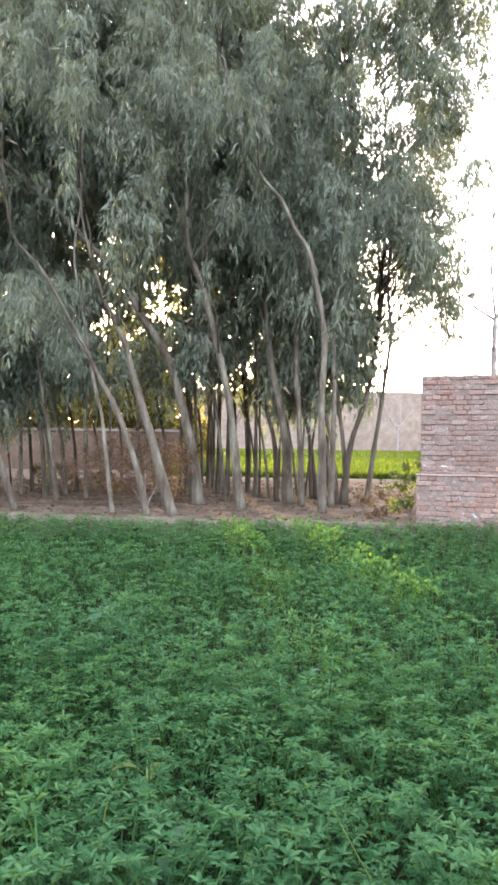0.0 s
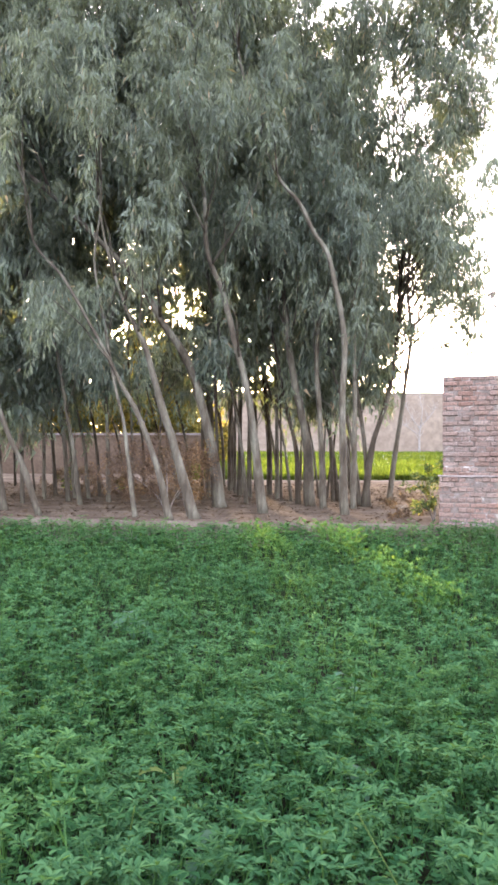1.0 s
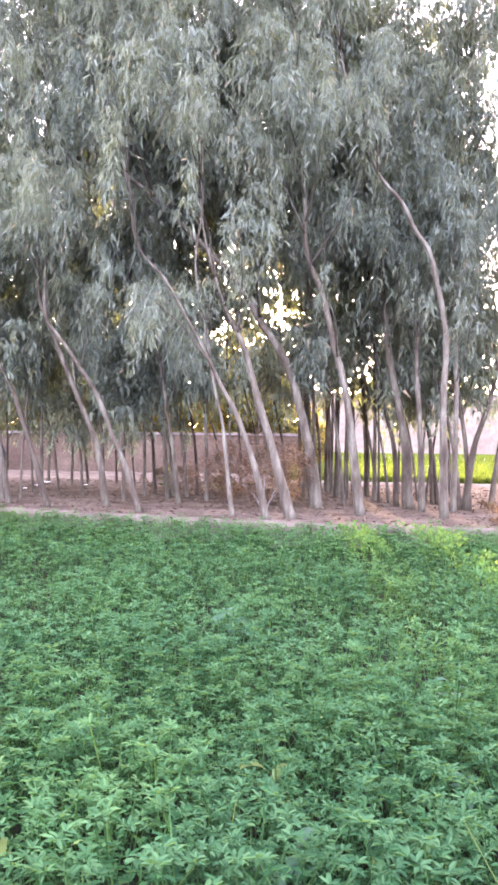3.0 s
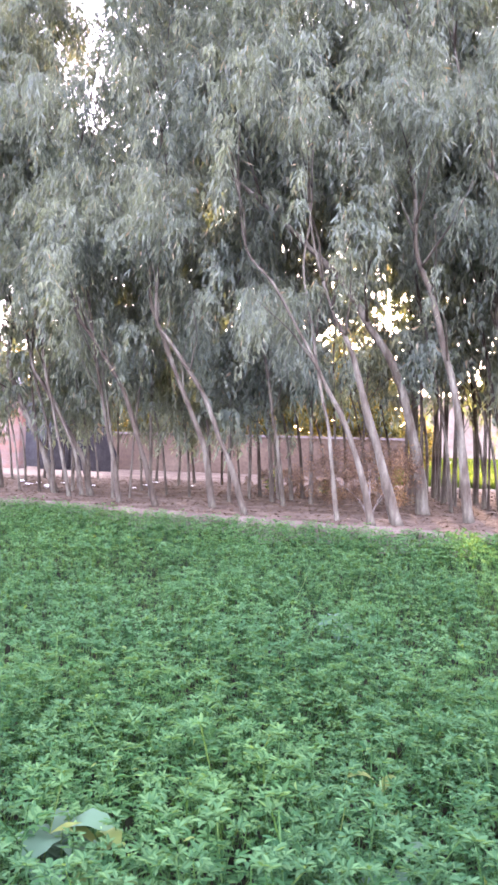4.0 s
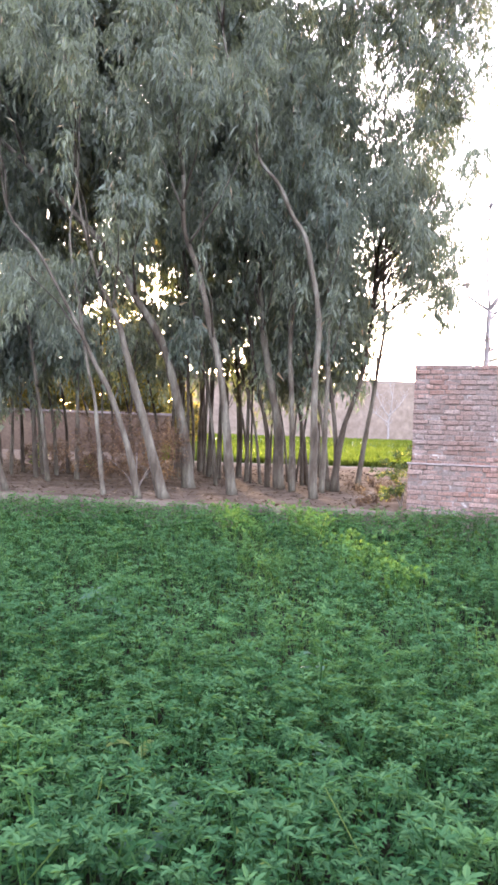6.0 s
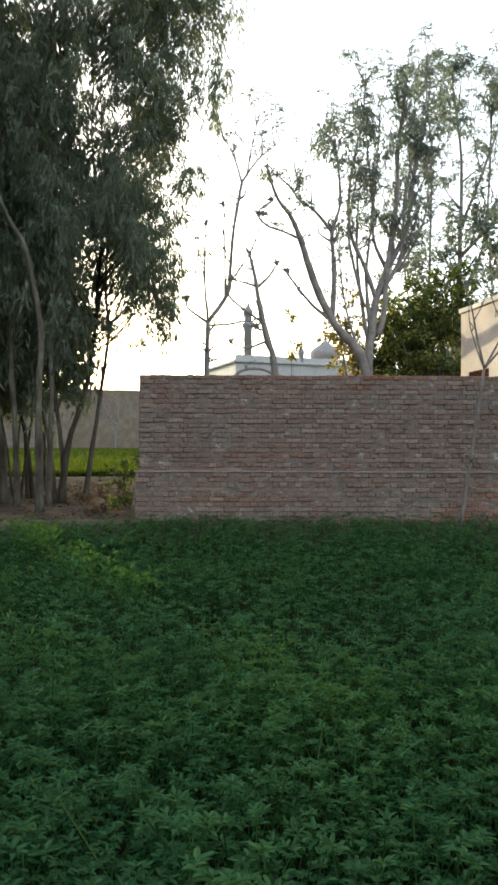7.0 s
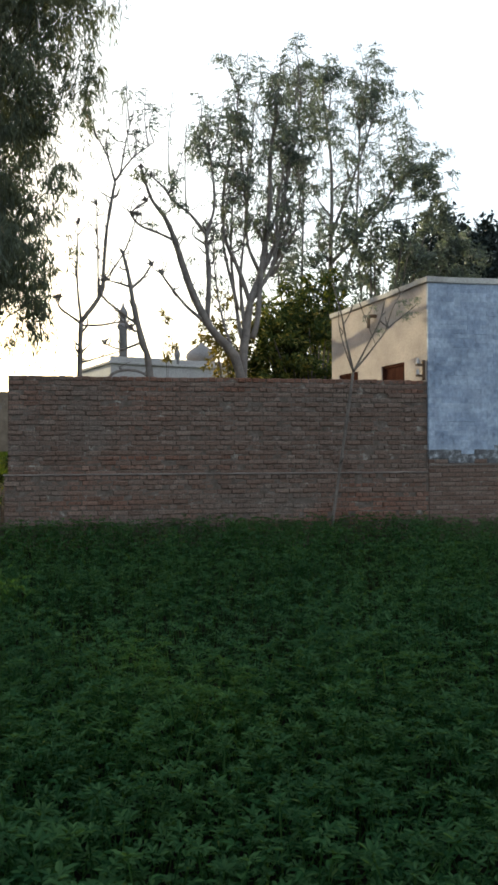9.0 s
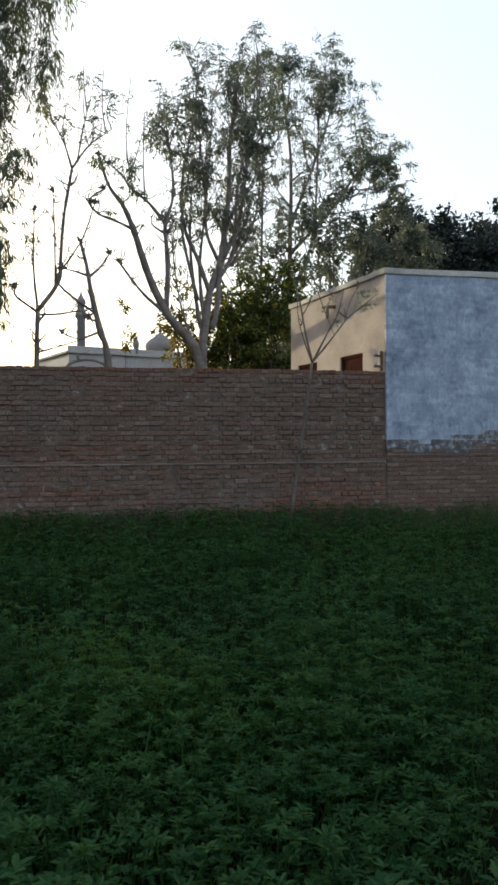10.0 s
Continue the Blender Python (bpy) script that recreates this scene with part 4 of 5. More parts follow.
limb_tree("bare_tree", "pollarded bare tree with knobbly stubs behind the wall", (5.2, 17, 0.3),
          [([(5.20, 17, 0.30), (5.18, 17, 3.21), (5.21, 17, 4.32)], 0.075, 0.05, 0),
           ([(5.21, 17, 4.32), (5.66, 17, 4.98), (5.72, 17, 5.49), (5.79, 17, 6.37), (5.92, 17, 7.15), (5.99, 17, 7.54)], 0.05, 0.028, 0),
           ([(5.99, 17, 7.54), (5.79, 17, 8.13), (5.47, 17, 8.63)], 0.028, 0.01, 1),
           ([(5.99, 17, 7.54), (6.38, 17, 8.11), (6.93, 17, 8.60)], 0.028, 0.01, 1),
           ([(6.12, 17, 7.75), (6.25, 17, 8.47), (6.45, 17, 9.28)], 0.024, 0.009, 1),
           ([(5.21, 17, 4.30), (4.75, 17, 4.59), (4.72, 17, 4.77)], 0.036, 0.016, 0),
           ([(5.21, 17, 4.32), (5.12, 17, 5.30), (5.15, 17, 6.53)], 0.034, 0.01, 1),
           ([(5.60, 17, 4.92), (5.59, 17, 5.97), (5.56, 17, 6.96)], 0.026, 0.009, 0),
           ([(5.22, 17, 4.25), (5.65, 17, 4.29), (6.18, 17, 4.40), (6.38, 17, 4.29)], 0.03, 0.012, 0),
           ([(5.20, 17, 3.40), (5.25, 17, 3.44), (5.78, 17, 3.62), (6.38, 17, 3.84)], 0.026, 0.01, 0)], M_POLLARD, 41, 9, FINE_SPRAYS, M_LEAF, "tree", "a few small leaves", spread=0.3, tuft=(0.3, 0.6),
          plumes=[(5.89, 17, 9.0), (6.26, 17, 9.9), (6.74, 17, 9.9), (7.05, 17.1, 9.6), (6.5, 17, 8.6)], full=12,
          fists=[(4.72, 17, 4.80), (5.15, 17, 6.50), (5.56, 17, 6.96), (6.38, 17, 4.29)])
limb_tree("bare_tree", "lopped bare tree with a leaning stem behind the wall", (6.75, 16.5, 0.3),
          [([(6.75, 16.5, 0.30), (6.61, 16.5, 3.24), (6.45, 16.5, 3.85), (6.26, 16.5, 4.58), (6.13, 16.5, 5.31), (6.00, 16.5, 5.79)], 0.1, 0.034, 0),
           ([(6.19, 16.5, 5.07), (6.45, 16.5, 5.32), (6.65, 16.5, 5.62)], 0.034, 0.018, 0),
           ([(6.15, 16.5, 5.10), (5.87, 16.5, 5.16), (5.62, 16.5, 5.19)], 0.028, 0.014, 0),
           ([(6.30, 16.5, 4.30), (5.49, 16.5, 4.88), (5.74, 16.5, 5.39), (6.06, 16.5, 5.92), (6.33, 16.5, 6.70)], 0.03, 0.012, 0),
           ([(6.45, 16.5, 3.90), (5.95, 16.5, 3.72), (5.58, 16.5, 3.81)], 0.03, 0.012, 0),
           ([(6.36, 16.5, 4.12), (6.08, 16.5, 4.21), (6.02, 16.5, 4.52)], 0.028, 0.012, 0),
           ([(5.68, 16.5, 3.09), (5.79, 16.5, 3.19), (6.03, 16.5, 3.26), (6.29, 16.5, 3.26), (6.49, 16.5, 3.20), (6.60, 16.5, 3.11)], 0.035, 0.03, 0)], M_POLLARD, 42, 7, spread=0.24, fists=[(6.00, 16.5, 5.80), (6.66, 16.5, 5.64), (5.60, 16.5, 5.19), (6.33, 16.5, 6.70), (5.58, 16.5, 3.82)])
limb_tree("spreading_tree", "spreading half-bare tree with lopped, knobbly limbs behind the wall", (9.9, 18, 0.3),
          [([(9.90, 18, 0.30), (9.69, 18, 3.51), (8.84, 18, 4.61), (8.30, 18, 5.55), (8.00, 18, 6.36), (7.85, 18, 6.76), (7.58, 18, 7.27), (7.26, 18, 7.63), (7.00, 18, 8.34)], 0.135, 0.03, 3),
           ([(7.85, 18, 6.69), (7.40, 18, 6.83), (6.97, 18, 6.94), (6.76, 18, 7.22), (7.14, 18, 7.55)], 0.034, 0.02, 0),
           ([(8.76, 18, 4.80), (8.81, 18, 5.89), (8.74, 18, 6.87), (8.85, 18, 7.10)], 0.072, 0.05, 0),
           ([(8.74, 18, 6.94), (8.31, 18, 7.38), (7.85, 18, 7.66), (7.58, 18, 7.96), (7.26, 18, 8.18)], 0.045, 0.02, 4),
           ([(8.74, 18, 7.01), (8.96, 18, 7.62), (8.93, 18, 8.47), (8.78, 18, 9.15), (8.47, 18, 9.45)], 0.045, 0.018, 11),
           ([(8.69, 18, 4.74), (8.15, 18, 5.12), (7.58, 18, 5.75), (7.52, 18, 5.89)], 0.042, 0.022, 0)], M_POLLARD, 43, 11, FINE_SPRAYS, M_LEAF, "tree", "a few small feathery leaves", spread=0.35,
          plumes=[(7.84, 18, 10.4), (8.51, 18, 10.55), (8.94, 18, 10.3), (8.2, 18, 9.6), (9.3, 18, 10.6)], full=12,
          fists=[(7.00, 18, 8.34), (7.14, 18, 7.55), (6.80, 18, 7.15), (7.52, 18, 5.85), (7.26, 18, 8.18), (8.78, 18, 9.15)])
limb_tree("spreading_tree", "many-stemmed tree with a high feathery crown behind the wall", (10.0, 18.4, 0.3),
          [([(10.0, 18.4, .3), (9.97, 18.4, 3.45), (10.22, 18.4, 5.40), (10.55, 18.4, 6.27), (10.80, 18.4, 7.93), (10.88, 18.4, 9.55), (11.10, 18.4, 11.12), (11.2, 18.4, 12.2)], 0.144, 0.012, 10),
           ([(10.22, 18.4, 5.40), (9.90, 18.4, 6.20), (9.45, 18.4, 7.17), (9.47, 18.4, 8.55), (9.81, 18.4, 10.08), (9.9, 18.4, 11.4)], 0.072, 0.012, 8),
           ([(10.55, 18.4, 6.27), (11.12, 18.4, 7.40), (11.39, 18.4, 8.88), (11.82, 18.4, 10.97), (11.75, 18.4, 12.2)], 0.072, 0.012, 10),
           ([(10.22, 18.4, 5.40), (11.08, 18.4, 6.69), (11.71, 18.4, 7.70)], 0.048, 0.012, 8),
           ([(10.05, 18.4, 4.6), (9.98, 18.5, 6.0), (10.1, 18.5, 7.2), (10.3, 18.5, 9.0), (10.4, 18.5, 10.6)], 0.06, 0.012, 8),
           ([(10.3, 18.4, 5.5), (10.9, 18.3, 6.6), (11.0, 18.3, 8.0), (11.3, 18.3, 9.6), (11.3, 18.3, 11.0)], 0.06, 0.012, 8),
           ([(9.97, 18.4, 3.6), (9.5, 18.4, 4.6), (9.25, 18.4, 5.6), (9.1, 18.4, 6.9)], 0.045, 0.012, 3),
           ([(10.28, 18.4, 4.48), (10.37, 18.3, 4.93), (10.49, 18.3, 6.15), (10.63, 18.3, 7.07), (11.17, 18.3, 8.21), (11.35, 18.3, 9.16), (11.53, 18.3, 10.12), (11.63, 18.3, 11.37)], 0.085, 0.012, 10),
           ([(10.55, 18.5, 6.30), (10.20, 18.5, 7.01), (10.16, 18.5, 8.05), (10.04, 18.5, 9.08), (9.96, 18.5, 10.25)], 0.055, 0.014, 1),
           ([(10.63, 18.3, 7.07), (10.76, 18.2, 8.30), (10.68, 18.2, 9.19), (10.91, 18.2, 10.15), (11.00, 18.2, 11.23)], 0.055, 0.012, 4),
           ([(10.81, 18.4, 6.18), (11.25, 18.5, 7.15), (11.53, 18.5, 7.80), (11.38, 18.5, 8.55)], 0.050, 0.015, 0),
           ([(9.94, 18.4, 4.45), (9.78, 18.5, 5.77), (9.70, 18.5, 6.80), (9.75, 18.5, 7.99), (9.87, 18.5, 8.90)], 0.055, 0.015, 1),
           ([(9.86, 18.4, 5.19), (9.45, 18.3, 6.47), (9.37, 18.3, 7.20), (9.54, 18.3, 8.25), (9.71, 18.3, 9.02)], 0.050, 0.015, 1),
           ([(10.89, 18.4, 6.19), (11.71, 18.6, 7.51), (11.93, 18.6, 8.63), (11.81, 18.6, 9.70)], 0.045, 0.012, 2)], M_POLLARD, 44, 22, FINE_SPRAYS, M_LEAF, "tree", "small feathery leaves", spread=0.5,
          plumes=[(9.34, 18.4, 11.95), (9.75, 18.3, 11.3), (10.53, 18.4, 12.1), (11.07, 18.4, 11.8), (11.79, 18.4, 13.1), (11.4, 18.6, 12.3), (10.1, 18.4, 10.9), (12.2, 18.5, 12.0), (10.8, 18.2, 11.2), (12.5, 18.4, 11.0)], shoots=12, full=26)
limb_tree("tall_tree", "tall slender tree with an airy crown beyond the wall", (14.6, 21, 0.3),
          [([(14.6, 21, .3), (14.58, 21, 5.50), (14.59, 21, 7.44), (14.65, 21, 10.58), (14.34, 21, 12.86), (14.57, 21, 13.8)], 0.112, 0.012, 34),
           ([(14.5, 21, 4.0), (13.50, 21, 5.42), (13.51, 21, 6.97), (13.58, 21, 10.38), (13.38, 21, 12.46), (13.4, 21, 13.4)], 0.064, 0.012, 24),
           ([(14.62, 21, 8.40), (15.66, 21, 10.76), (16.38, 21, 12.77), (16.5, 21, 13.9)], 0.056, 0.012, 24),
           ([(14.59, 21, 7.49), (16.11, 21, 8.98), (17.57, 21, 10.73), (19.10, 21, 11.4)], 0.064, 0.012, 45),
           ([(14.55, 21, 3.5), (13.0, 21, 5.4), (12.6, 21, 7.6), (12.7, 21, 10.0)], 0.05, 0.012, 10),
           ([(14.62, 21, 6.2), (15.52, 21.1, 7.92), (15.76, 21.1, 9.99), (15.89, 21.1, 12.42), (16.24, 21.1, 14.4)], 0.06, 0.012, 14)], M_POLLARD, 45, 22, FINE_SPRAYS, M_LEAF, "tree", "small feathery leaves", spread=0.48,
          plumes=[(13.85, 21, 13.9), (14.77, 21, 14.0), (15.46, 21, 13.7), (16.45, 21, 15.15), (16.3, 21.1, 13.9), (16.6, 21, 13.2), (17.24, 21, 12.4), (17.81, 21, 12.7), (18.5, 21, 12.2), (19.35, 21, 11.9), (19.93, 21, 10.8), (16.5, 21, 10.6), (15.2, 21, 12.4), (17.5, 21, 10.9), (18.4, 21, 10.5), (19.2, 21.2, 10.1), (16.2, 21, 9.6), (17.0, 21, 10.0), (18.0, 21, 11.4), (17.4, 21.2, 11.6)], shoots=34, full=28)


def leafy_mass(name, label, base, lobes, mat, seed, count, leaf=0.16, width=0.06, bark=M_TWIG, category="tree", corners=4, trunk=0.1):
    """A dense crown of many leaves set in clumps over a short branching trunk; lobes are centre and three half-widths."""
    rng = np.random.default_rng(seed)
    tree = tagged(empty(name, base), label, category)
    o = np.array(base)
    bm = bmesh.new()
    for c, h in lobes:
        e = Vector(np.array(c) - o)
        tube(bm, [(0, 0, -0.05), (e.x * 0.3, e.y * 0.3, e.z * 0.45), (e.x, e.y, e.z)], trunk * (1 + 0.1 * e.z), trunk * 0.2, 6, 0.2, 3)
    part("trunk", bm, bark, tree, "", True)
    vol = [h[0] * h[2] for _, h in lobes]
    quads = []
    for (c, h), v in zip(lobes, vol):
        n = int(count * v / sum(vol))
        clumps = max(10, n // 50)
        d = rng.normal(size=(clumps, 3))
        d /= np.linalg.norm(d, axis=1, keepdims=True)
        cc = np.array(c) - o + d * np.array(h) * rng.uniform(0.3, 1.25, (clumps, 1)) ** 0.7
        k = rng.integers(clumps, size=n)
        pos = cc[k] + np.clip(rng.normal(size=(n, 3)), -1.5, 1.5) * 0.17 * min(h)
        way = d[k] * 0.6 + rng.normal(scale=0.6, size=(n, 3)) + np.array([0, 0, -0.25])
        quads.append(blades(rng, pos, way, rng.uniform(0.7, 1.3, n) * leaf, rng.uniform(0.7, 1.3, n) * width, 0.0, corners))
    mesh_quads("crown", np.concatenate(quads), mat, tree)
    return tree


leafy_mass("mango_tree", "dense dark round-crowned tree behind the house", (23.5, 24, 0.3),
           [((21.7, 24, 8.9), (1.3, 1.5, 1.9)), ((23.4, 24, 8.9), (1.4, 1.6, 1.9)), ((25.3, 24, 8.9), (1.6, 1.8, 1.9)), ((28.6, 24.5, 9.8), (1.3, 1.6, 2.6)), ((27.0, 24.2, 8.6), (1.6, 1.6, 1.9)), ((24.3, 23.6, 7.6), (1.8, 1.5, 1.5))], M_DARKLEAF, 51, 26000, 0.24, 0.11)
def ragged_lobes(seed, n, x, y, z, size):
    """Small lobes strewn through a box whose top edge rises and falls."""
    rng = np.random.default_rng(seed)
    out = []
    for _ in range(n):
        cx = rng.uniform(*x)
        top = z[1] - 1.5 * abs(noise.noise(Vector((cx * 1.1, seed, 0)))) - (z[1] - z[0]) * 0.35 * abs(2 * (cx - x[0]) / (x[1] - x[0]) - 1) ** 3
        h = rng.uniform(*size)
        out.append(((cx, rng.uniform(*y), rng.uniform(z[0], top)), (h * rng.uniform(0.9, 1.5), h, h * rng.uniform(0.7, 1.2))))
    return out


leafy_mass("bushy_tree", "dense bushy tree behind the wall, sunlit gold put into its leaves", (12.6, 18.9, 0.3), ragged_lobes(7, 44, (10.9, 14.5), (18.3, 19.8), (2.8, 6.7), (0.3, 0.62)), M_GOLDLEAF, 52, 30000, 0.15, 0.058, trunk=0.05)
# the olive-gold leaf colour stands for the sun on this tree
leafy_mass("bushy_tree", "thin leafy tree beside the bare trunks, sunlit gold put into its leaves", (10.2, 19.4, 0.3), ragged_lobes(12, 18, (9.6, 11.2), (19.0, 19.8), (2.8, 5.9), (0.22, 0.42)), M_OLIVELEAF, 62, 2400, 0.15, 0.058, trunk=0.03)
leafy_mass("low_shrub", "thin olive-gold shrub rising behind the wall", (8.1, 18.9, 0.3), [((8.08, 18.9, 4.05), (0.22, 0.2, 0.3)), ((8.0, 18.9, 4.95), (0.18, 0.2, 0.16))], M_OLIVELEAF, 63, 200, 0.13, 0.05, category="shrub", trunk=0.014)
leafy_mass("bushy_tree", "grey-green bushy tree beside the house", (15.5, 20.0, 0.3), ragged_lobes(9, 30, (13.6, 19.8), (19.6, 21.2), (4.2, 9.9), (0.5, 0.95)) + [((17.5, 20.4, 10.4), (0.8, 0.5, 0.8)), ((18.4, 20.4, 9.8), (0.8, 0.5, 0.75)), ((19.2, 20.4, 9.0), (0.7, 0.5, 0.7)), ((18.3, 20.4, 8.6), (0.9, 0.6, 0.8)), ((19.5, 20.6, 8.0), (0.7, 0.5, 0.7))], M_LEAF, 53, 23000, 0.17, 0.065, trunk=0.05)
leafy_mass("corner_bush", "twiggy yellow-green bush at the wall's corner", (2.75, 13.5, 0.3),
           [((2.76, 13.5, 0.80), (0.20, 0.25, 0.42)), ((2.55, 13.4, 0.62), (0.18, 0.2, 0.28)), ((2.85, 13.4, 1.10), (0.20, 0.2, 0.26)), ((2.45, 13.6, 1.0), (0.16, 0.2, 0.14))], M_GOLDLEAF, 54, 1500, 0.08, 0.024, category="bush", trunk=0.014)
leafy_mass("dry_bush", "low straw-brown withered tuft beside the wall", (2.1, 14.2, 0.3),
           [((2.1, 14.2, 0.50), (0.32, 0.3, 0.18)), ((2.5, 14.6, 0.55), (0.3, 0.3, 0.22))], M_DEADLEAF, 59, 1100, 0.08, 0.014, category="bush", trunk=0.008)

# undergrowth on the grove floor
leafy_mass("dry_bush", "red-brown dead bush hanging between the trunks", (-2.0, 15.6, 0.3),
           [((-2.6, 15.6, 0.95), (0.45, 0.3, 0.5)), ((-2.0, 15.5, 1.25), (0.5, 0.3, 0.6)), ((-1.5, 15.7, 0.95), (0.4, 0.3, 0.55)), ((-3.1, 16.6, 1.15), (0.6, 0.4, 0.7)), ((-1.55, 16.6, 1.1), (0.45, 0.4, 0.6)), ((-2.2, 16.8, 1.3), (0.7, 0.4, 0.7))], M_DEADLEAF, 55, 9000, 0.09, 0.014, category="bush", trunk=0.012)
leafy_mass("dry_bush", "low red-brown withered brush on the grove floor", (-4.6, 21.5, 0.3),
           [((-5.4, 21.5, 0.65), (0.9, 0.5, 0.35)), ((-4.3, 21.6, 0.75), (0.8, 0.5, 0.45)), ((-3.3, 21.4, 0.7), (0.7, 0.5, 0.4))], M_DEADLEAF, 56, 5200, 0.09, 0.018, category="bush", trunk=0.012)
leafy_mass("low_shrub", "small yellow-green shrub on the grove floor", (-5.6, 22.0, 0.3),
           [((-5.6, 22.0, 0.72), (0.22, 0.2, 0.4))], M_GOLDLEAF, 57, 420, 0.10, 0.04, category="shrub", trunk=0.01)
leafy_mass("low_shrub", "small yellow-green shrub among the thin trunks", (-4.0, 22.4, 0.3),
           [((-4.0, 22.4, 0.68), (0.26, 0.2, 0.36))], M_GOLDLEAF, 58, 420, 0.10, 0.04, category="shrub", trunk=0.01)

# thin sapling in front of the wall
limb_tree("sapling", "thin bare sapling with forked twigs before the wall", (7.28, 10.42, 0.0),
          [([(7.28, 10.42, 0.0), (7.30, 10.42, .38), (7.50, 10.40, 1.6), (7.66, 10.35, 2.74)], .028, .024, 0),
           ([(7.66, 10.35, 2.74), (7.52, 10.35, 3.25), (7.42, 10.35, 3.7), (7.25, 10.35, 4.15)], .021, .008, 0),
           ([(7.66, 10.35, 2.74), (7.95, 10.35, 3.2), (8.2, 10.35, 3.6), (8.32, 10.35, 4.0)], .020, .008, 3),
           ([(7.66, 10.35, 2.74), (7.98, 10.3, 3.1), (8.35, 10.3, 3.5), (8.7, 10.3, 3.75), (8.95, 10.28, 3.95)], .018, .006, 5),
           ([(8.30, 10.32, 3.46), (8.42, 10.3, 3.8), (8.62, 10.3, 4.1)], .011, .005, 3),
           ([(7.66, 10.35, 2.74), (7.5, 10.3, 3.0), (7.36, 10.3, 3.4), (7.34, 10.3, 3.75)], .014, .005, 0),
           ([(7.47, 10.35, 3.48), (7.62, 10.3, 3.8), (7.6, 10.3, 4.2)], .010, .004, 1)], M_TWIG, 61, 2, FINE_SPRAYS, M_LEAF, "tree", "a few wilted leaves", spread=0.14, tuft=(0.25, 0.4))


def tree_line():
    """Unkempt trees beyond the mud wall, low-branched and dense."""
    rng = np.random.default_rng(31)
    for k in range(20):
        x, y = -37 + 1.82 * k + rng.uniform(-0.6, 0.6), rng.uniform(46, 50)
        slim = 1.0
        # the last two are slim, placed to shape the sun and close a gap
        if k >= 18:
            x, slim = (-5.5, -4.35)[k - 18], 0.55
        h = 4.2 if k == 19 else rng.uniform(6.5, 9.5)
        lobes = [((x + slim * rng.uniform(-1.4, 1.4), y + rng.uniform(-0.8, 0.8), z), (slim * rng.uniform(1.5, 2.3), 1.4, rng.uniform(1.2, 1.7))) for z in np.linspace(1.9, h - 1.2, 5)]
        leafy_mass("roadside_tree", "low-branched dusty olive tree beyond the mud wall", (x, y, 0.3), lobes, M_OLIVELEAF, 200 + k, 7000, 0.28, 0.18, corners=3)


tree_line()

# ---------------------------------------------------------------- far buildings and walls


def far_wall(name, label, a, b, z0, z1, thick, mat, cap=None):
    d = (Vector(b) - Vector(a))
    ob = empty(name, (*a, 0))
    tagged(ob, label, "wall", kind="structure")
    m = pose(0, 0, 0, 0, 0, math.degrees(math.atan2(d.y, d.x)))
    n = max(4, int(d.length / 1.2))
    bm = bmesh.new()
    rows = [[bm.verts.new(m @ Vector((d.length * i / n, y + 0.04 * noise.noise(Vector((i * 0.9, z, y))), z + (0.06 * noise.noise(Vector((i * 0.5, 2, 0))) if z == z1 else 0)))) for i in range(n + 1)]
            for y, z in ((0, z0), (0.02, (z0 + z1) / 2), (0.04, z1), (thick, z1), (thick, z0))]
    for r, s in zip(rows, rows[1:]):
        for i in range(n):
            bm.faces.new((r[i], r[i + 1], s[i + 1], s[i]))
    part("wall_body", bm, mat, ob)
    if cap:
        bm = bmesh.new()
        box(bm, (0, -0.05, z1 - 0.02), (d.length, thick + 0.05, z1 + 0.1), m)
        part("coping", bm, cap, ob, "pale coping")
    return ob


far_wall("wall_mud", "long reddish mud-plastered wall with a pale top beyond the grove", (-21.5, 43.5), (-3.6, 43.5), 0.1, 2.45, 0.4, M_FARWALL, M_DUSTY)
far_wall("wall_far_field", "grey plastered compound wall at the end of the green field", (-7.0, 90.0), (42, 90.0), 1.1, 5.0, 0.4, M_FARGREY)
far_wall("wall_tall", "tall grey-pink wall of a compound far beyond the field", (-9.0, 110.0), (60, 110.0), 1.1, 9.8, 0.5, M_FARGREY)


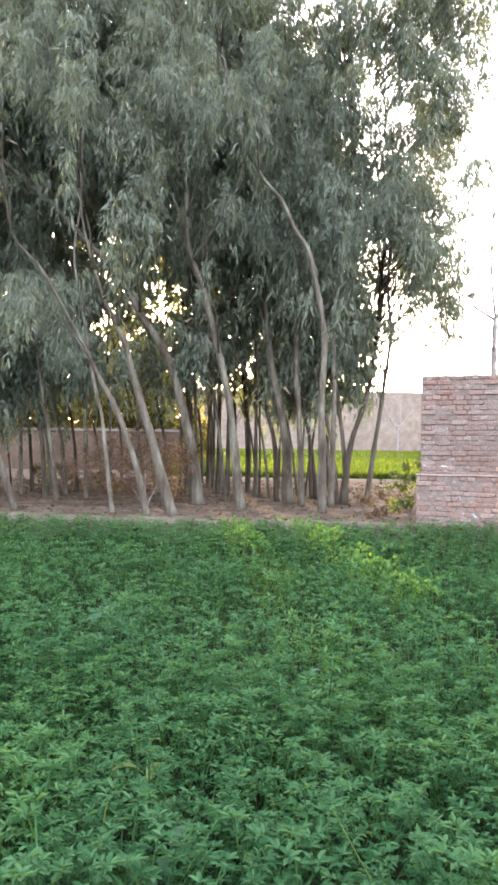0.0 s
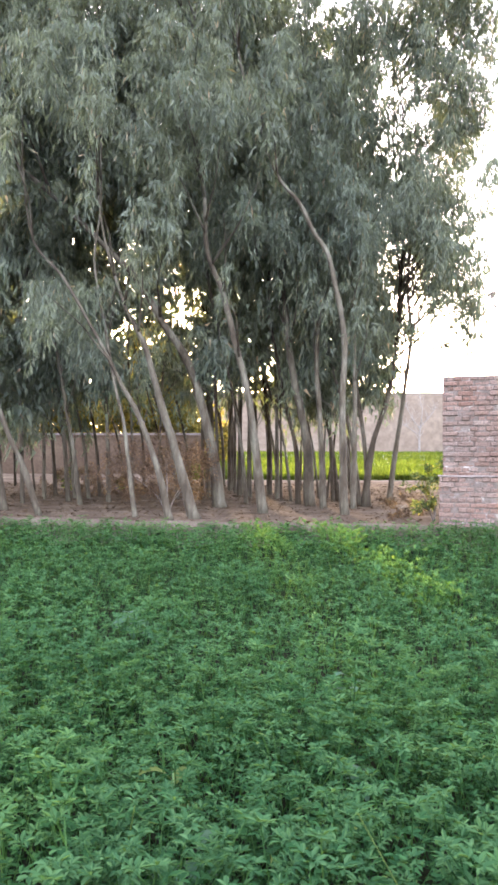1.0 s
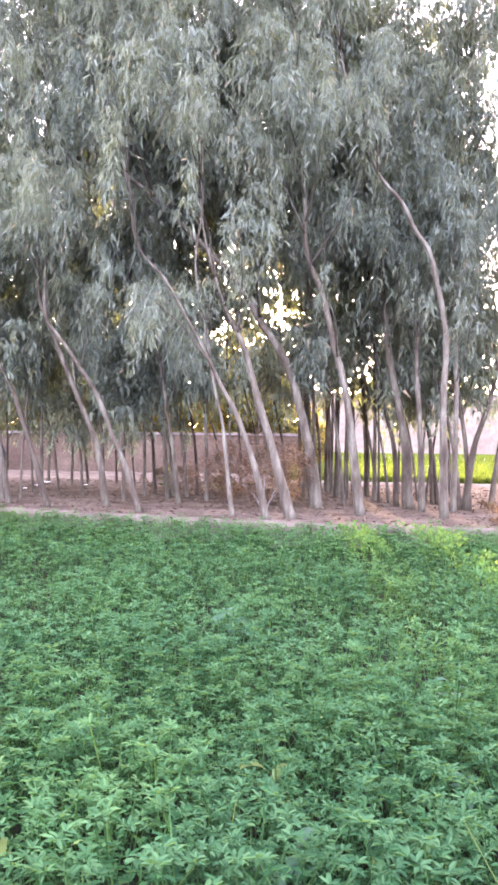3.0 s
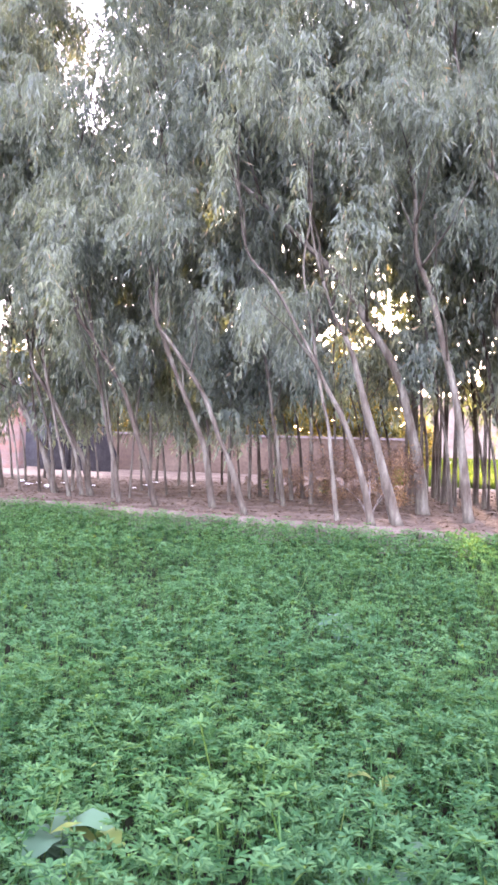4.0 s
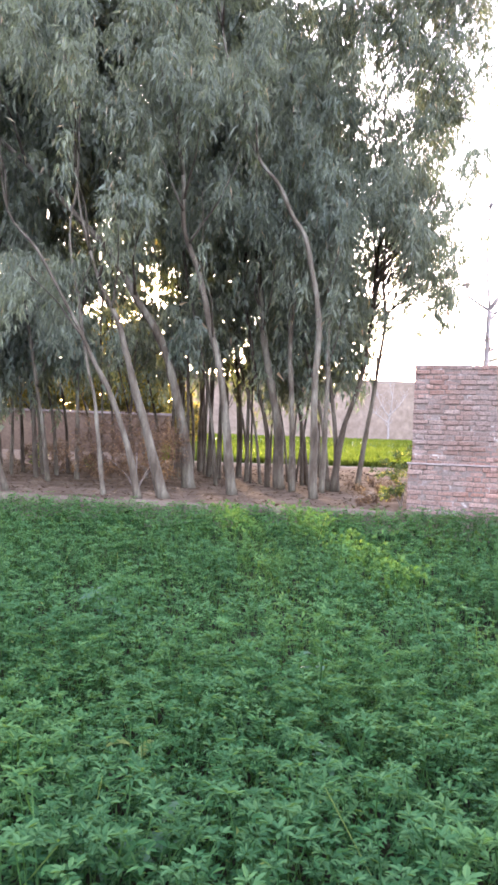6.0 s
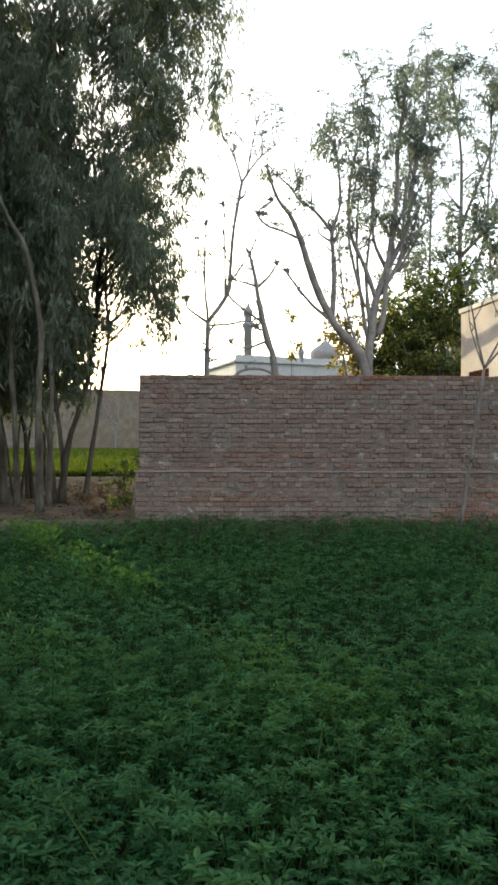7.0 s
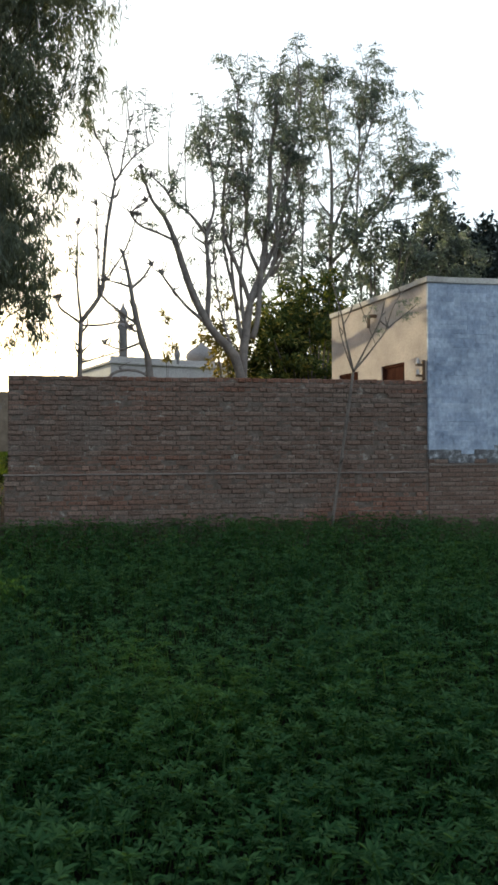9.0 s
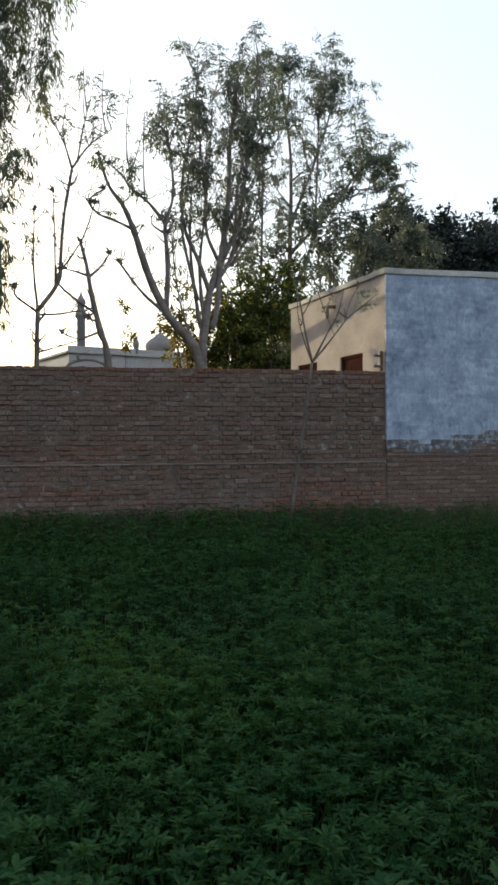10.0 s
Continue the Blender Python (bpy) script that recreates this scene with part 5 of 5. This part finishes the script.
def build_mosque():
    y = 45.0
    mosque = tagged(empty("mosque", (19.72, y, 0.48)), "small pale mosque with a low dome and a slim minaret", "mosque")
    o = Vector((19.3, y, 0.3))
    bm = bmesh.new()
    box(bm, (15.1 - o.x, 0, 0), (23.8 - o.x, 6, 6.55 - o.z))
    part("hall", bm, M_WHITE, mosque)
    bm = soft_box((14.95 - o.x, -0.15, 6.55 - o.z), (23.95 - o.x, 6.1, 6.70 - o.z), 0.03)
    part("cornice", bm, M_WHITE, mosque)
    bm = bmesh.new()
    box(bm, (15.1 - o.x, -0.02, 6.70 - o.z), (23.8 - o.x, 0.18, 7.0 - o.z))
    part("parapet", bm, M_WHITE, mosque)

    def turned_part(name, cx, cy, profile, sides=20, parent=None):
        bm = bmesh.new()
        rings = [[bm.verts.new((cx + r * math.cos(6.2832 * k / sides), cy + r * math.sin(6.2832 * k / sides), z)) for k in range(sides)] for r, z in profile]
        for a, b in zip(rings, rings[1:]):
            for k in range(sides):
                bm.faces.new((a[k], a[(k + 1) % sides], b[(k + 1) % sides], b[k]))
        bm.faces.new(rings[-1])
        return part(name, bm, M_GREYLIME, parent or mosque, "", True)

    z0 = 7.05 - o.z
    dome = turned_part("dome", 21.65 - o.x, 1.4, [(0.80, z0 - .4), (0.80, z0 + .08), (0.93, z0 + .18), (1.00, z0 + .36), (0.95, z0 + .56), (0.76, z0 + .78), (0.46, z0 + .98), (0.22, z0 + 1.14), (0.09, z0 + 1.32)])
    turned_part("finial", 21.65 - o.x, 1.4, [(0.085, z0 + 1.325), (0.05, z0 + 1.45), (0.08, z0 + 1.55), (0.015, z0 + 1.9)], 10, dome)
    turned_part("minaret", 15.98 - o.x, 0.3, [(0.26, 0), (0.25, 8.6 - o.z), (0.36, 8.75 - o.z), (0.36, 8.95 - o.z), (0.22, 9.0 - o.z), (0.22, 9.5 - o.z), (0.30, 9.55 - o.z), (0.26, 9.75 - o.z), (0.10, 10.0 - o.z), (0.02, 10.3 - o.z)], 12)
    for x in (19.4, 23.3):
        turned_part("pinnacle", x - o.x, 0.1, [(0.16, 6.7 - o.z), (0.16, 7.15 - o.z), (0.22, 7.25 - o.z), (0.18, 7.45 - o.z), (0.02, 7.75 - o.z)], 10)


build_mosque()
limb_tree("bare_tree", "small leafless pale tree before the far compound wall", (15.6, 84, 1.3),
          [([(15.6, 84, 1.2), (15.6, 84, 3.2), (15.7, 84, 4.4)], 0.12, 0.06, 0),
           ([(15.65, 84, 4.0), (14.8, 84, 5.2), (14.2, 84, 6.6)], 0.06, 0.02, 0),
           ([(15.7, 84, 4.4), (15.9, 84, 6.0), (15.6, 84, 7.6)], 0.06, 0.02, 0),
           ([(15.65, 84, 4.2), (16.6, 84, 5.2), (17.3, 84, 6.3)], 0.06, 0.02, 0),
           ([(15.6, 84, 3.4), (14.4, 84, 4.2), (13.6, 84, 4.6)], 0.05, 0.02, 0)], M_POLLARD, 71, 14, spread=1.0)


def left_compound():
    """Far buildings, gate and dark masses seen past the grove."""
    yard = tagged(empty("compound_wall", (-27.0, 38.0, 0.3)), "far compound wall of pink plaster over red brick with a brick pillar", "wall")
    part("brick_base", soft_box((-10, 0, -0.2), (2.65, 0.4, 1.9), 0.03), M_BRICK, yard, "red brick lower wall")
    part("upper_wall", soft_box((-10, 0.04, 1.9), (2.65, 0.36, 4.1), 0.03), M_FARPLASTER, yard)
    part("coping", soft_box((-10, -0.04, 4.1), (2.65, 0.44, 4.2), 0.03), M_CEMENT, yard)
    part("pillar", soft_box((2.65, -0.12, -0.2), (3.4, 0.52, 4.4), 0.04), M_BRICK, yard, "square brick pillar")
    post = tagged(empty("gate_post", (-27.0, 43.0, 0.3)), "square whitewashed masonry gate post", "post")
    part("shaft", soft_box((-0.3, -0.3, -0.2), (0.3, 0.3, 5.3), 0.03), M_WHITE, post)
    part("cap", soft_box((-0.36, -0.36, 5.3), (0.36, 0.36, 5.42), 0.03), M_WHITE, post)
    gate = tagged(empty("iron_gate", (-25.1, 43.3, 0.3)), "dark grey sheet iron gate, closed", "gate")
    for k in range(2):
        leaf = part("gate_leaf", soft_box((-1.5 + 1.5 * k + 0.02, -0.03, -0.1), (1.5 * k - 0.02, 0.03, 4.2), 0.01), M_IRON, gate)
        for z in (0.4, 2.1, 3.8):
            part("rail", soft_box((-1.5 + 1.5 * k + 0.04, -0.06, z), (1.5 * k - 0.04, -0.032, z + 0.08), 0.008), M_IRON, leaf)
    # dark masses stand for bushes and foliage shade beside the gate
    for x, y, w, h in ((-21.6, 39.0, 1.35, 2.9), (-19.6, 38.6, 1.3, 2.5)):
        bm = bmesh.new()
        bmesh.ops.create_icosphere(bm, subdivisions=4, radius=1)
        for v in bm.verts:
            v.co = Vector((v.co.x * w, v.co.y * w * 0.8, max(v.co.z, -0.1) * h)) * (1 + 0.18 * noise.noise(v.co * 2.3))
        heap = part("dark_mound", bm, M_DARKMASS, None, "", True)
        heap.location = (x, y, 0.3)
        tagged(heap, "tall near-black mass standing for dark bushes and foliage shade", "mound", "mounds by the gate")


left_compound()

# ---------------------------------------------------------------- fodder crop


def trifoliate(rng, origin, out, leaf, fold=True, slim=1.0):
    """Three leaflets at the end of a short stalk."""
    quads = []
    out = np.array(out)
    side = np.array([-out[1], out[0], 0.0])
    for a in (-1.15, 0.0, 1.15):
        w = out * math.cos(a) + side * math.sin(a)
        w = w / np.linalg.norm(w)
        w[2] += rng.uniform(-0.25, 0.35)
        s = np.cross(w, [0, 0, 1.0])
        s /= np.linalg.norm(s) + 1e-9
        u = np.cross(s, w)
        L, B = leaf * rng.uniform(0.8, 1.15), slim * leaf * rng.uniform(0.28, 0.37)
        p = lambda f, b, h=0.0: origin + w * L * f + s * B * b + u * (L * h) + np.array([0, 0, -0.18 * L * f * f])
        if fold:
            quads.append([p(0, 0), p(.35, .5, .07), p(.75, .38, .06), p(1, 0)])
            quads.append([p(0, 0), p(1, 0), p(.75, -.38, .06), p(.35, -.5, .07)])
        else:
            quads.append([p(0, 0), p(.5, .55), p(1, 0), p(.5, -.55)])
    return quads


TIPS = {}                                     # where the young, lighter-painted leaves begin in each size of plant


def fodder_plant(rng, detail, lift=0.0):
    """One leafy stem: trifoliate leaves up the stalk and a rosette at its tip."""
    h = rng.uniform(0.29, 0.42)
    lean = rng.normal(scale=0.05, size=2)
    q = []
    at = lambda f: np.array([lean[0] * f * f * 2, lean[1] * f * f * 2, h * f])
    a, b, w = at(0), at(1), 0.002
    q.append([a + [w, 0, 0], b + [w, 0, 0], b - [w, 0, 0], a - [w, 0, 0]])
    q.append([a + [0, w, 0], b + [0, w, 0], b - [0, w, 0], a - [0, w, 0]])
    ang = rng.uniform(0, 6.283)
    big = 1.0 if detail == 2 else 1.3 if detail == 1 else 1.65
    for f in ([0.40, 0.54, 0.66, 0.77, 0.87], [0.5, 0.7, 0.86], [0.6, 0.82])[2 - detail]:
        ang += 2.4
        r = rng.uniform(0.025, 0.06)
        o = np.array([math.cos(ang), math.sin(ang), 0.3 + lift])
        q += trifoliate(rng, at(f) + o * r, o, rng.uniform(0.026, 0.037) * big, detail == 2, 1.25)
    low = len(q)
    for k in range((3, 5, 6)[detail]):
        ang += 1.4 + rng.uniform(-0.4, 0.4)
        o = np.array([math.cos(ang), math.sin(ang), rng.uniform(0.0, 0.9) + lift])
        q += trifoliate(rng, at(1) + o * rng.uniform(0.004, 0.016), o, rng.uniform(0.022, 0.034) * big, detail == 2, 1.15)
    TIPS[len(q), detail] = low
    return np.array(q)


def build_crop():
    rng = np.random.default_rng(4)
    kinds = [[fodder_plant(rng, d) for _ in range(14)] for d in (0, 1, 2)]
    upright = [fodder_plant(np.random.default_rng(90 + k), 1, 1.3) for k in range(14)]
    out = []
    for r0, r1, dens, d in ((1.6, 4.3, 270, 2), (4.3, 8.5, 132, 1), (8.5, 19.0, 76, 0)):
        n = int(0.5 * (r1 * r1 - r0 * r0) * radians(88) * dens)
        r = np.sqrt(rng.uniform(r0 * r0, r1 * r1, n))
        a = rng.uniform(radians(-36), radians(52), n)
        x, y = r * np.sin(a), r * np.cos(a)
        room = edge_y(x) - y
        for i in np.nonzero(room > 0.1)[0]:
            patch = noise.noise(Vector((x[i] * 0.8, y[i] * 0.8, 0))) * 0.55 + noise.noise(Vector((x[i] * 2.6, y[i] * 2.6, 7))) * 0.45 + noise.noise(Vector((x[i] * 7, y[i] * 7, 2))) * 0.35
            if patch < -0.30 and rng.random() < 0.8:
                continue
            s = 1.0 + 0.38 * patch + rng.uniform(-0.18, 0.16)
            k = kinds[1] if d == 0 and room[i] < 0.45 else kinds[d]
            if y[i] > 5.8 and any(abs(x[i] - x0 - (y[i] - y0) * math.tan(radians(SUN_AZ))) < 0.2 and y[i] > y0 - 0.3 for x0, y0 in SUN_LANES):
                k, s = upright, s + 0.1                                              # taller and stood upright to catch the sun, so its streaks show
            out.append(turned(k[rng.integers(14)], rng.uniform(0, 6.283), s, (x[i], y[i], 0)))
    x, back = rng.uniform(-9, 9, 1500), rng.uniform(0.06, 0.6, 1500)                # a thick last row along the bund
    for a, b in zip(x, back):
        out.append(turned(kinds[1][rng.integers(14)], rng.uniform(0, 6.283), rng.uniform(0.85, 1.15), (a, edge_y(a) - b, 0)))
    for a, b in rng.uniform(-6.5, 6.5, (9500, 2)):                                       # the rest of the field
        if 0.35 < math.hypot(a, b) < 8 and (b < 1.2 or abs(math.atan2(a, b) - radians(8)) > radians(43)) and b < edge_y(a):
            out.append(turned(kinds[0][rng.integers(14)], rng.uniform(0, 6.283), rng.uniform(0.9, 1.25), (a, b, 0)))
    ob = mesh_quads("fodder_crop", np.concatenate(out), M_CROP)
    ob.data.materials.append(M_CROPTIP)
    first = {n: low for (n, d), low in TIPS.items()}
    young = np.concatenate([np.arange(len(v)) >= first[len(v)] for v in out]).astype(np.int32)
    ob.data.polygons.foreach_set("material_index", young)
    tagged(ob, "dense knee-high green fodder crop with small three-part leaves", "crop", kind="stuff")


build_crop()


def weed(x, y, h, leaves, length, width, seed, label, mat=M_WEED):
    """A weed: broad, arching leaves from one stem."""
    rng = random.Random(seed)
    plant = tagged(empty("broadleaf_weed", (x, y, 0)), label, "weed", "weeds in the crop")
    bm = bmesh.new()
    tube(bm, [(0, 0, 0), (0.01, 0, h * 0.6), (0.0, 0.01, h)], 0.006, 0.003, 6)
    part("stem", bm, M_STEM, plant, "", True)
    for k in range(leaves):
        a = 2.4 * k + rng.uniform(-0.3, 0.3)
        out, side = Vector((math.cos(a), math.sin(a), 0)), Vector((-math.sin(a), math.cos(a), 0))
        root = Vector((0, 0, h * (0.55 + 0.45 * k / leaves)))
        ln, rise = length * rng.uniform(0.75, 1.1), rng.uniform(0.45, 1.0)
        bm = bmesh.new()
        rows = []
        for i in range(8):
            t = i / 7
            c = root + out * ln * t * 0.85 + Vector((0, 0, ln * (rise * t - 0.75 * t * t)))
            w = width * math.sin(math.pi * min(t * 0.92 + 0.06, 1)) ** 0.8 * (1 + 0.1 * math.sin(t * 19))
            rows.append([bm.verts.new(c + side * w * s + Vector((0, 0, 0.25 * abs(s) * w))) for s in (-0.5, 0, 0.5)])
        for r, s in zip(rows, rows[1:]):
            for i in range(2):
                bm.faces.new((r[i], r[i + 1], s[i + 1], s[i]))
        part("leaf", bm, mat, plant, "", True)
    return plant


for i, (x, y, h, n, ln, w, text) in enumerate((
        (-1.22, 2.12, 0.33, 9, 0.21, 0.115, "broad-leaved pale green weed among the fodder"),
        (-1.08, 2.10, 0.36, 6, 0.16, 0.06, "yellow-green weed with upright blades among the fodder"),
        (-0.36, 2.32, 0.24, 6, 0.20, 0.06, "broad-bladed green weed among the fodder"),
        (-0.94, 5.53, 0.33, 8, 0.20, 0.10, "pale blue-green broad-leaved weed among the fodder"),
        (0.36, 3.05, 0.28, 5, 0.15, 0.045, "slender-leaved weed among the fodder"),
        (-0.35, 2.85, 0.32, 5, 0.15, 0.05, "yellow-green weed standing above the fodder"),
        (0.42, 4.1, 0.33, 5, 0.18, 0.05, "upright broad-bladed weed above the fodder"),
        (-0.22, 2.4, 0.30, 4, 0.14, 0.05, "single upright broad weed leaf cluster"))):
    weed(x, y, h, n, ln, w, 300 + i, text, M_YELLOWWEED if i in (1, 5) else M_WEED)


def build_wheat():
    """Upright young wheat in the sunlit field past the grove."""
    rng = np.random.default_rng(14)
    n = 30000
    y = 33.6 + 54 * rng.uniform(0, 1, n) ** 2.0
    x = rng.uniform(-4, 4 + 0.24 * y, n)
    z = 0.30 + np.minimum(y - 33, 30) * 0.034
    way = rng.normal(scale=0.28, size=(n, 3)) + np.array([0, 0, 1.0])
    ob = mesh_quads("wheat_field", blades(rng, np.stack([x, y, z], 1), way, rng.uniform(0.2, 0.42, n), rng.uniform(0.04, 0.08, n)), M_WHEAT)
    tagged(ob, "sunlit bright green young wheat beyond the grove", "wheat", kind="stuff")


build_wheat()

# ---------------------------------------------------------------- leaf litter and scraps on the grove floor


def build_litter():
    rng = np.random.default_rng(9)
    n = 15000
    x, y = rng.uniform(-17, 4.5, n), rng.uniform(12, 30, n)
    keep = (y > edge_y(x) + 0.3) & ((x < 2.4) | (y > 13.0))
    x, y = x[keep], y[keep]
    z = np.array([ground_z(a, b) for a, b in zip(x, y)]) + 0.012
    n = len(x)
    way = rng.normal(size=(n, 3)) * np.array([1, 1, 0.25])
    ob = mesh_quads("leaf_litter", blades(rng, np.stack([x, y, z], 1), way, rng.uniform(0.06, 0.16, n), rng.uniform(0.015, 0.035, n)), M_LITTER)
    tagged(ob, "dry fallen leaves and twigs on the grove floor", "leaf litter", kind="stuff")


build_litter()


def scrap(x, y, w, seed):
    """A crumpled pale scrap of plastic or paper."""
    rng = random.Random(seed)
    bm = bmesh.new()
    bmesh.ops.create_grid(bm, x_segments=5, y_segments=4, size=0.5)
    for v in bm.verts:
        v.co = Vector((v.co.x * w, v.co.y * w * 0.7, 0.25 * w * (0.5 + noise.noise(v.co * 4 + Vector((seed, 0, 0))))))
    bmesh.ops.solidify(bm, geom=bm.faces[:], thickness=0.004)
    bmesh.ops.rotate(bm, verts=bm.verts[:], matrix=Matrix.Rotation(rng.uniform(0, 6), 3, "Z"))
    ob = part("plastic_scrap", bm, M_SCRAP)
    ob.location = (x, y, ground_z(x, y) + 0.002)
    return tagged(ob, "crumpled pale plastic scrap lying on the earth", "litter", "scraps on the grove floor")


for i, (x, y, w) in enumerate(((-14.4, 23.3, .20), (-13.6, 23.0, .16), (-12.4, 21.6, .30), (-13.0, 23.6, .18), (-11.6, 22.9, .14), (-13.3, 21.9, .22), (-11.0, 26.5, .26),
                               (-10.3, 24.0, .22), (-9.9, 22.2, .12), (-9.2, 25.4, .16), (-11.9, 20.6, .15), (-14.0, 20.9, .18))):
    scrap(x, y, w, 500 + i)

# ---------------------------------------------------------------- single bricks of the boundary wall
for i, m in enumerate(NEAR_BRICKS):
    ob = new("brick", BRICK_MESHES[i % len(BRICK_MESHES)])
    ob.parent = WALL_OB
    ob.matrix_basis = m
for i, m in enumerate(BASE_BRICKS):
    ob = new("brick", BRICK_MESHES[i % len(BRICK_MESHES)])
    ob.parent = HOUSE_OB
    ob.matrix_basis = m
